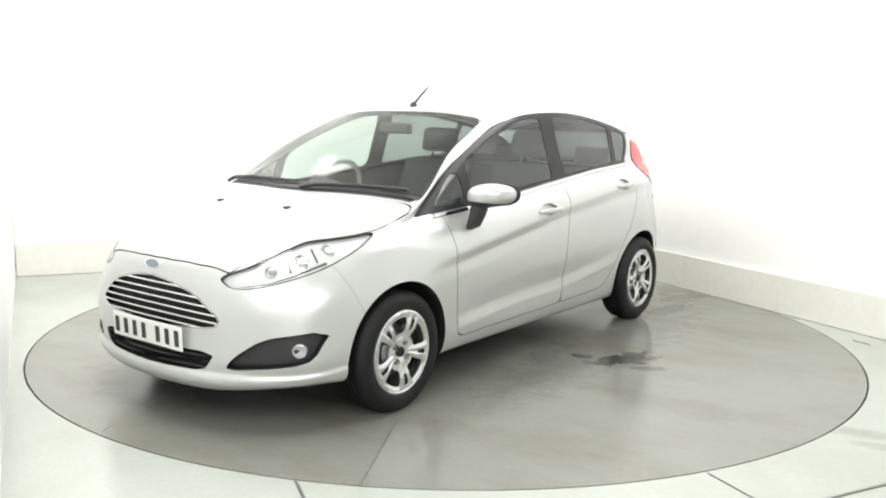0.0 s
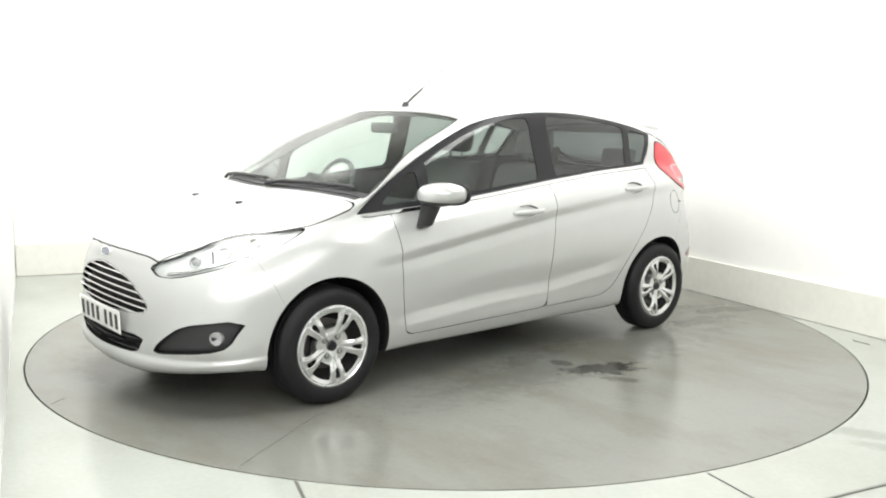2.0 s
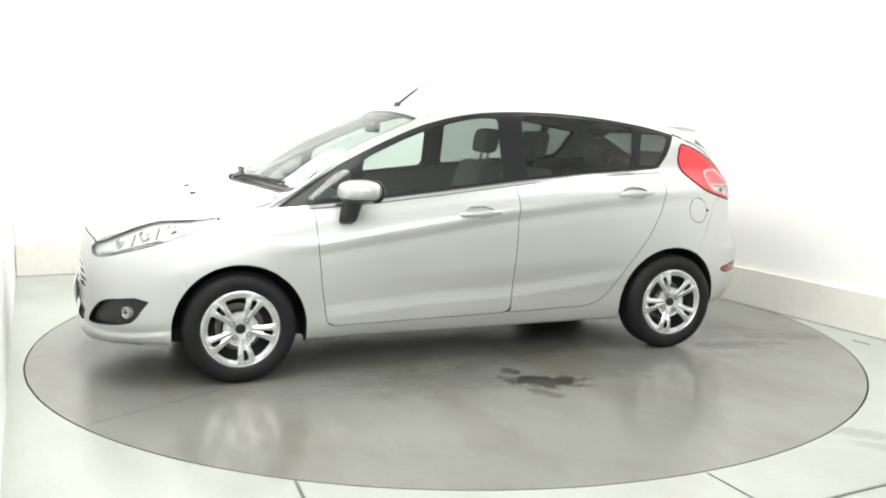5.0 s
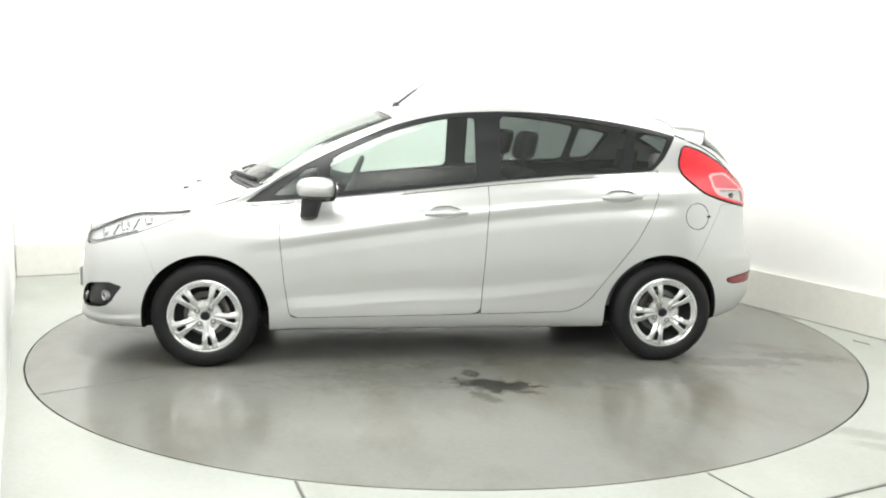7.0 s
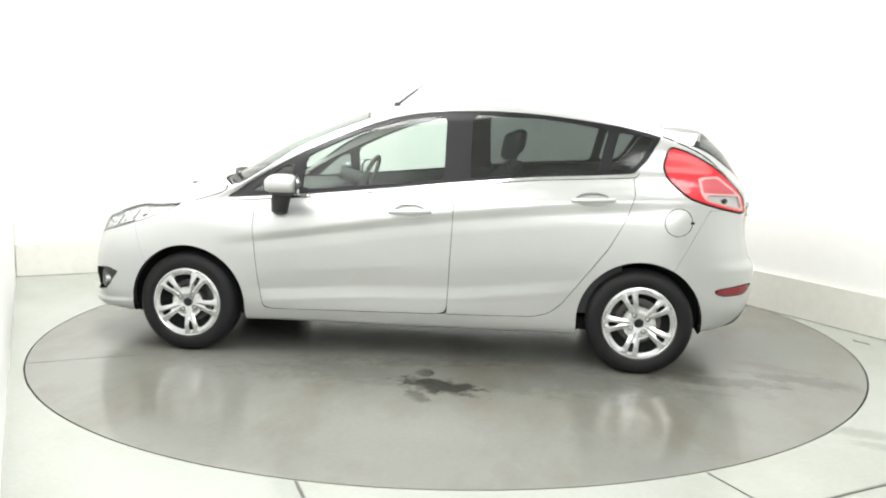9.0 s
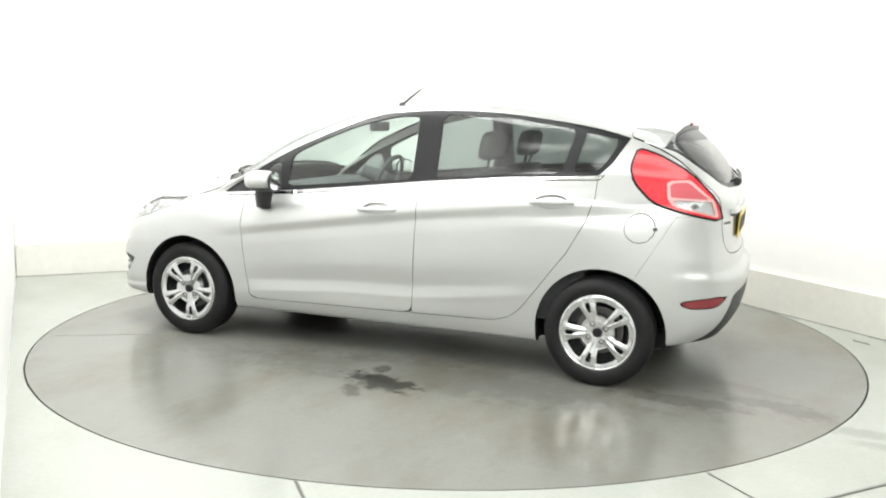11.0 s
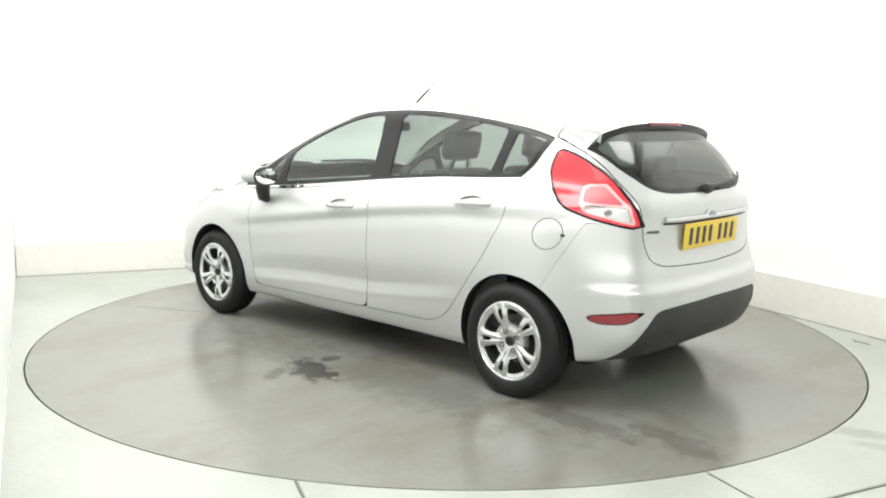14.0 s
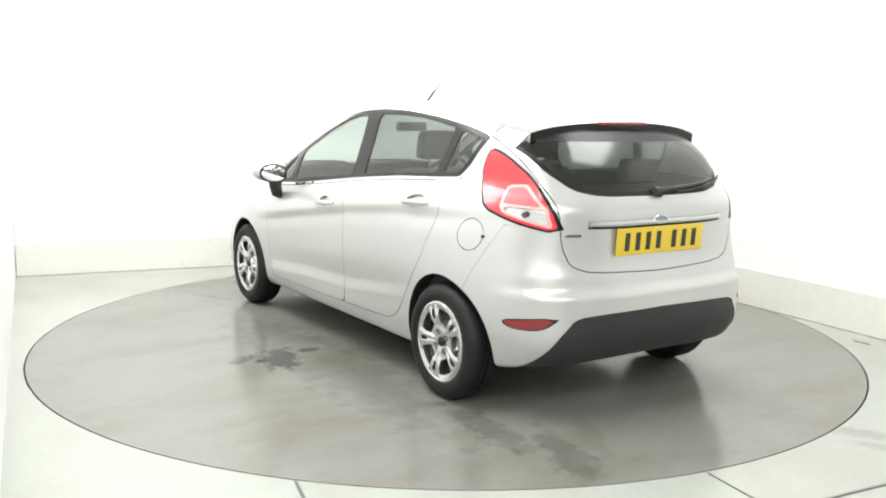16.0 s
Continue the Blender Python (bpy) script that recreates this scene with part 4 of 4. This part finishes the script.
def spoiler_rows(bm, lift, thick):
    rows = []
    for s in np.linspace(-1, 1, 25):
        y = .535 * s
        back = -1.572 + .030 * abs(s) ** 3
        front_ = -1.36 + .02 * s * s
        zt = 1.354 - .046 * s * s
        zb = 1.332 - .040 * abs(s) ** 2.5
        slim = 1 + .5 * s ** 8
        sink = .012 * abs(s) ** 6
        zt, zb = zt - sink, zb - sink
        rows.append([bm.verts.new(c) for c in ((front_, y, zt + lift), ((front_ + back) / 2, y, (zt + zb) / 2 + .010 + lift), (back + .012, y, zb + .002 + lift), (back, y, zb - .008 + lift * .3),
                                               (back + .006, y, zb - thick * slim), ((front_ + back) / 2, y, zb - thick * slim - .005), (front_ - .04, y, zt - .05))])
    for r0, r1 in zip(rows, rows[1:]):
        for k in range(7):
            f = bm.faces.new((r0[k], r0[(k + 1) % 7], r1[(k + 1) % 7], r1[k]))
            f.material_index = 1 if 3 <= k <= 5 else 0
    bm.faces.new(rows[0][::-1])
    bm.faces.new(rows[-1])


spoiler_rows(bm, .004, .044)
spoiler = part("roof_spoiler", bm, [PAINT, GLOSS_BLACK], gate, "silver roof spoiler with black underside")
bm = box(bmesh.new(), -1.579, -.16, 1.312, -1.557, .16, 1.328, .003)
part("brake_light", bm, DARK_RED, spoiler, "dark red high brake light")

# side wings from the spoiler's ends down to the window's corners
for side in (1, -1):
    foot = [skin_at(-1.50, 1.205, .003), skin_at(-1.40, 1.225, .003)]
    rim_pts = [Vector((-1.365, .538, 1.285)), Vector((-1.530, .538, 1.268))] + foot
    bm = bmesh.new()
    outer_ = [bm.verts.new((p.x, side * p.y, p.z)) for p in rim_pts]
    inner_ = [bm.verts.new((p.x, side * (p.y - (.035 if p.z > 1.25 else .022)), p.z - .004)) for p in rim_pts]
    bm.faces.new(outer_)
    bm.faces.new(inner_[::-1]).material_index = 1
    for k in range(4):
        bm.faces.new((outer_[k], outer_[(k + 1) % 4], inner_[(k + 1) % 4], inner_[k]))
    part("spoiler_wing", bm, [PAINT, GLOSS_BLACK], gate, "silver spoiler side wing, black inside", False)

# rear wiper
bm = bmesh.new()
a = on_skin(12, 8.08, .02)
arm_pts = [on_skin(12 - .14 * k, 8.10 + .03 * k, .026, -1) for k in range(8)]
tube(bm, arm_pts, .011, 8, .6)
tube(bm, [on_skin(11.7 - .15 * k, 8.08 + .03 * k, .012, -1) for k in range(9)], .006)
lathe(bm, [(.001, .02), (.022, .018), (.026, 0), (.026, -.02)], 16, (a.x + .01, a.y, a.z))
part("rear_wiper", bm, BLACK_PLASTIC, gate, "black rear wiper")

# windscreen wipers, washer jets, aerial
for u0, u1, v0, v1, s0, s1 in ((.25, 2.5, 8.05, 8.13, 1, 1), (2.6, .0, 8.05, 8.12, -1, 1)):
    bm = bmesh.new()
    row = []
    for k in range(9):
        w = k / 8
        uu = u0 + (u1 - u0) * w
        row.append(on_skin(uu, v0 + (v1 - v0) * w, .014, s0))
    tube(bm, row, .009)
    tube(bm, [row[0] + Vector((.03, 0, -.01)), row[1] + Vector((.008, 0, .004)), row[4] + Vector((.004, 0, .006))], .010, 8, .6)
    part("wiper", bm, BLACK_PLASTIC, car, "black windscreen wiper")
for side in (1, -1):
    k = ((SKIN[0][:, 0] - 1.395) ** 2 + (SKIN[0][:, 1] - .24) ** 2 + (SKIN[0][:, 2] - .92) ** 2).argmin()
    p = Vector(SKIN[0][k, :3] * np.array([1, side, 1]))
    bm = box(bmesh.new(), p.x - .018, p.y - .013, p.z - .01, p.x + .014, p.y + .013, p.z + .008, .005)
    part("washer_jet", bm, BLACK_PLASTIC, car, "small black washer jet")
bm = bmesh.new()
lathe(bm, [(.001, .02), (.014, .016), (.02, .004), (.024, -.01)], 16)
bmesh.ops.transform(bm, matrix=Matrix.Translation((.205, 0, 1.398)) @ pose(0, 0, 0, 90, 0, 0), verts=bm.verts[:])
tube(bm, [(.20, 0, 1.405), (.14, 0, 1.452), (.08, 0, 1.497)], .0075, 8, .75)
aerial = part("aerial", bm, BLACK_PLASTIC, car, "thin black roof aerial")
bm = bmesh.new()
tube(bm, [(.08, 0, 1.497), (-.33, 0, 1.812)], .0025, 6, .6)
part("aerial_rod", bm, STEEL, aerial, "thin steel rod")


# ---- wheels ----
def wheel_outline(r0, r1, a0, half0, half1, n=6):
    """A window between two spokes: inner and outer radius, direction, half angles in degrees."""
    pts = [(r0 * math.cos(radians(a0 + half0 * (2 * k / n - 1))), r0 * math.sin(radians(a0 + half0 * (2 * k / n - 1)))) for k in range(n + 1)]
    pts += [(r1 * math.cos(radians(a0 + half1 * (1 - 2 * k / n))), r1 * math.sin(radians(a0 + half1 * (1 - 2 * k / n)))) for k in range(n + 1)]
    return rounded(pts, 1)


TYRE_R, RIM_R = .279, .191


def make_wheel():
    w = new("wheel", None)
    w.parent = car
    bm = bmesh.new()
    T, W = TYRE_R, .092
    lathe(bm, [(RIM_R - .006, W - .022), (RIM_R + .004, W - .010), (RIM_R + .016, W - .003), (RIM_R + .040, W), (RIM_R + .062, W - .004), (T - .016, W - .014), (T - .006, W - .022),
               (T, W - .036), (T, W - .056), (T - .008, W - .058), (T - .008, W - .064), (T, W - .066), (T, .008), (T - .008, .006), (T - .008, -.006), (T, -.008), (T, -W + .036),
               (T - .014, -W + .014), (RIM_R + .05, -W), (RIM_R, -W + .014)], 72)
    part("tyre", bm, RUBBER, w, "black rubber tyre")
    # spoked face
    rr = np.linspace(.0, RIM_R - .012, 22)
    aa = np.linspace(0, math.tau, 121)[:-1]
    tab = []
    for r in rr:
        y = .083 - .018 * (1 - r / RIM_R) ** 2 + (.010 * np.exp(-((r - .125) / .05) ** 2))
        reach = min(1, max(0, (r - .05) / .03)) * min(1, max(0, (RIM_R - .014 - r) / .02))
        for a in aa:
            off = (math.degrees(a) - 126 + 36) % 72 - 36  # from the middle of the spoke pair
            rib = reach * (-.006 * math.exp(-(off / 5) ** 2) - .010 * (1 - math.exp(-(off / 15) ** 4)))
            tab.append((r * math.cos(a), y + rib, r * math.sin(a), r, a, 0, 1, 0))
    tab = np.array(tab)
    tri = []
    for i in range(len(rr) - 1):
        for k in range(120):
            a, b, c, d = i * 120 + k, i * 120 + (k + 1) % 120, (i + 1) * 120 + (k + 1) % 120, (i + 1) * 120 + k
            tri += [(a, b, c), (a, c, d)] if i else [(a, b, c)] * 0 + [(a, c, d)]
    face = (tab, np.array(tri))
    for k in range(5):
        a = 90 + 72 * k
        _, face = cut(face, outline(wheel_outline(.087, .160, a, 18, 20), X, Z))
        _, face = cut(face, outline(wheel_outline(.108, .160, a + 36, 3.8, 5.0, 2), X, Z))
    t = face[1]
    fn = np.cross(face[0][t[:, 1], :3] - face[0][t[:, 0], :3], face[0][t[:, 2], :3] - face[0][t[:, 0], :3])
    t2 = t.copy()
    flipm = fn[:, 1] < 0
    t2[flipm] = t2[flipm][:, ::-1]
    me = sheet([(with_normals(face[0][:, :5], t2), t2)], .036)
    rim = part("rim", me, ALLOY, w, "silver five-spoke alloy wheel")
    bm = bmesh.new()
    lathe(bm, [(RIM_R - .016, .066), (RIM_R - .013, .080), (RIM_R - .004, .086), (RIM_R + .003, .084), (RIM_R + .004, .074), (RIM_R - .008, .055), (RIM_R - .016, -.06), (RIM_R, -.075)], 72)
    part("rim_lip", bm, ALLOY, rim)
    bm = bmesh.new()
    lathe(bm, [(.12, .002), (.12, .010), (.06, .012), (.055, .025), (.001, .026)], 40)
    part("brake_disc", bm, STEEL, w, "grey steel brake disc")
    bm = bmesh.new()
    lathe(bm, [(RIM_R - .012, -.03), (.001, -.03)], 40)
    part("backing_plate", bm, DARK_GAP, w, "dark backing plate")
    bm = bmesh.new()
    lathe(bm, [(.024, .064), (.024, .075), (.020, .079), (.001, .080)], 28)
    part("centre_cap", bm, GLOSS_BLACK, rim, "dark round centre cap")
    for k in range(4):
        a = radians(45 + 90 * k)
        bm = bmesh.new()
        lathe(bm, [(.012, .060), (.012, .068), (.0145, .071), (.0145, .076), (.010, .078), (.008, .070), (.001, .070)], 12, (.050 * math.cos(a), 0, .050 * math.sin(a)))
        part("wheel_nut", bm, STEEL, rim, "dark wheel nut")
    return w


wheel = make_wheel()
wheel.matrix_basis = pose(AXLE, .726, TYRE_R, 0, 9, 0)
copy_thing(wheel, pose(-AXLE, .726, TYRE_R, 0, -15, 0))
copy_thing(wheel, pose(AXLE, -.726, TYRE_R, 0, 5, 180))
copy_thing(wheel, pose(-AXLE, -.726, TYRE_R, 0, 20, 180))

# underside
bm = box(bmesh.new(), -1.55, -.58, .175, 1.75, .58, .26, .02)
part("underbody", bm, DARK_GAP, car, "dark underbody")


# ---- cabin ----
def soft_block(bm, x0, y0, z0, x1, y1, z1, lean=0.0, bevel=.04):
    b2 = bmesh.new()
    box(b2, x0, y0, z0, x1, y1, z1, bevel)
    for v in b2.verts:
        v.co.x -= lean * (v.co.z - z0)
    me = bpy.data.meshes.new("tmp")
    b2.to_mesh(me)
    b2.free()
    bm.from_mesh(me)
    bpy.data.meshes.remove(me)
    return bm


def seat(y):
    s = part("seat", soft_block(bmesh.new(), -.28, y - .25, .38, .24, y + .25, .55), SEAT_CLOTH, car, "dark cloth front seat")
    part("seat_back", soft_block(bmesh.new(), -.36, y - .24, .50, -.22, y + .24, 1.05, .38, .05), SEAT_CLOTH, s)
    part("headrest", soft_block(bmesh.new(), -.56, y - .13, 1.10, -.46, y + .13, 1.26, .2, .048), SEAT_CLOTH, s)
    for k in (-.06, .06):
        part("headrest_post", tube(bmesh.new(), [(-.50, y + k, 1.02), (-.53, y + k, 1.13)], .008), STEEL, s)


seat(.36)
seat(-.36)
bench = part("rear_bench", soft_block(bmesh.new(), -1.15, -.62, .42, -.65, .62, .58), SEAT_CLOTH, car, "dark cloth rear bench")
part("seat_back", soft_block(bmesh.new(), -1.22, -.60, .55, -1.08, .60, 1.0, .35, .05), SEAT_CLOTH, bench)
for y in (.34, -.34):
    part("headrest", soft_block(bmesh.new(), -1.40, y - .12, 1.02, -1.31, y + .12, 1.14, .15, .03), SEAT_CLOTH, bench)
bm = soft_block(bmesh.new(), .58, -.65, .55, 1.0, .65, .935, 0, .06)
for v in bm.verts:
    v.co.z += -.04 * max(0, v.co.x - .7) - .03 * (v.co.y / .68) ** 2
dash = part("dashboard", bm, CABIN, car, "dark grey dashboard")
bm = bmesh.new()
q = pose(.47, -.36, .90, 0, -24, 0)
circ = [q @ Vector((0, .175 * math.cos(k * math.tau / 32), .175 * math.sin(k * math.tau / 32))) for k in range(33)]
tube(bm, circ, .015, 8)
for a in (200, 340, 270):
    tube(bm, [q @ Vector((0.01, 0, 0)), q @ Vector((0, .17 * math.cos(radians(a)), .17 * math.sin(radians(a))))], .014, 8)
tube(bm, [q @ Vector((0, 0, 0)), q @ Vector((.18, 0, -.03))], .05, 12)
part("steering_wheel", bm, CABIN, dash, "dark steering wheel")
bm = soft_block(bmesh.new(), .34, -.11, 1.235, .38, .11, 1.295, 0, .015)
part("rear_view_mirror", bm, CABIN, car, "black rear-view mirror")
for side in (1, -1):
    bm = bmesh.new()
    rowsv = []
    for x in np.linspace(.85, -1.15, 22):
        top_z = .90 + (.85 - x) * .072
        rowsv.append([bm.verts.new((x, side * (skin_at(x, z).y - d), z)) for z, d in ((.30, .08), (.6, .10), (.72, .13), (.76, .10), (top_z, .055))])
    for r0, r1 in zip(rowsv, rowsv[1:]):
        for k in range(4):
            bm.faces.new((r0[k], r0[k + 1], r1[k + 1], r1[k]))
    part("door_lining", bm, CABIN, car, "dark door lining")


def motions():
    table = [(t, pose(0, 0, 0, 0, 0, a)) for t, a in HEADING]
    walk(turntable, table)
    ride = [(t, pose(0, 0, 0, 0, 0, a) @ pose(CAR_OFF[0], CAR_OFF[1], 0, 0, 0, CAR_YAW)) for t, a in HEADING]
    walk(car, ride)


motions()
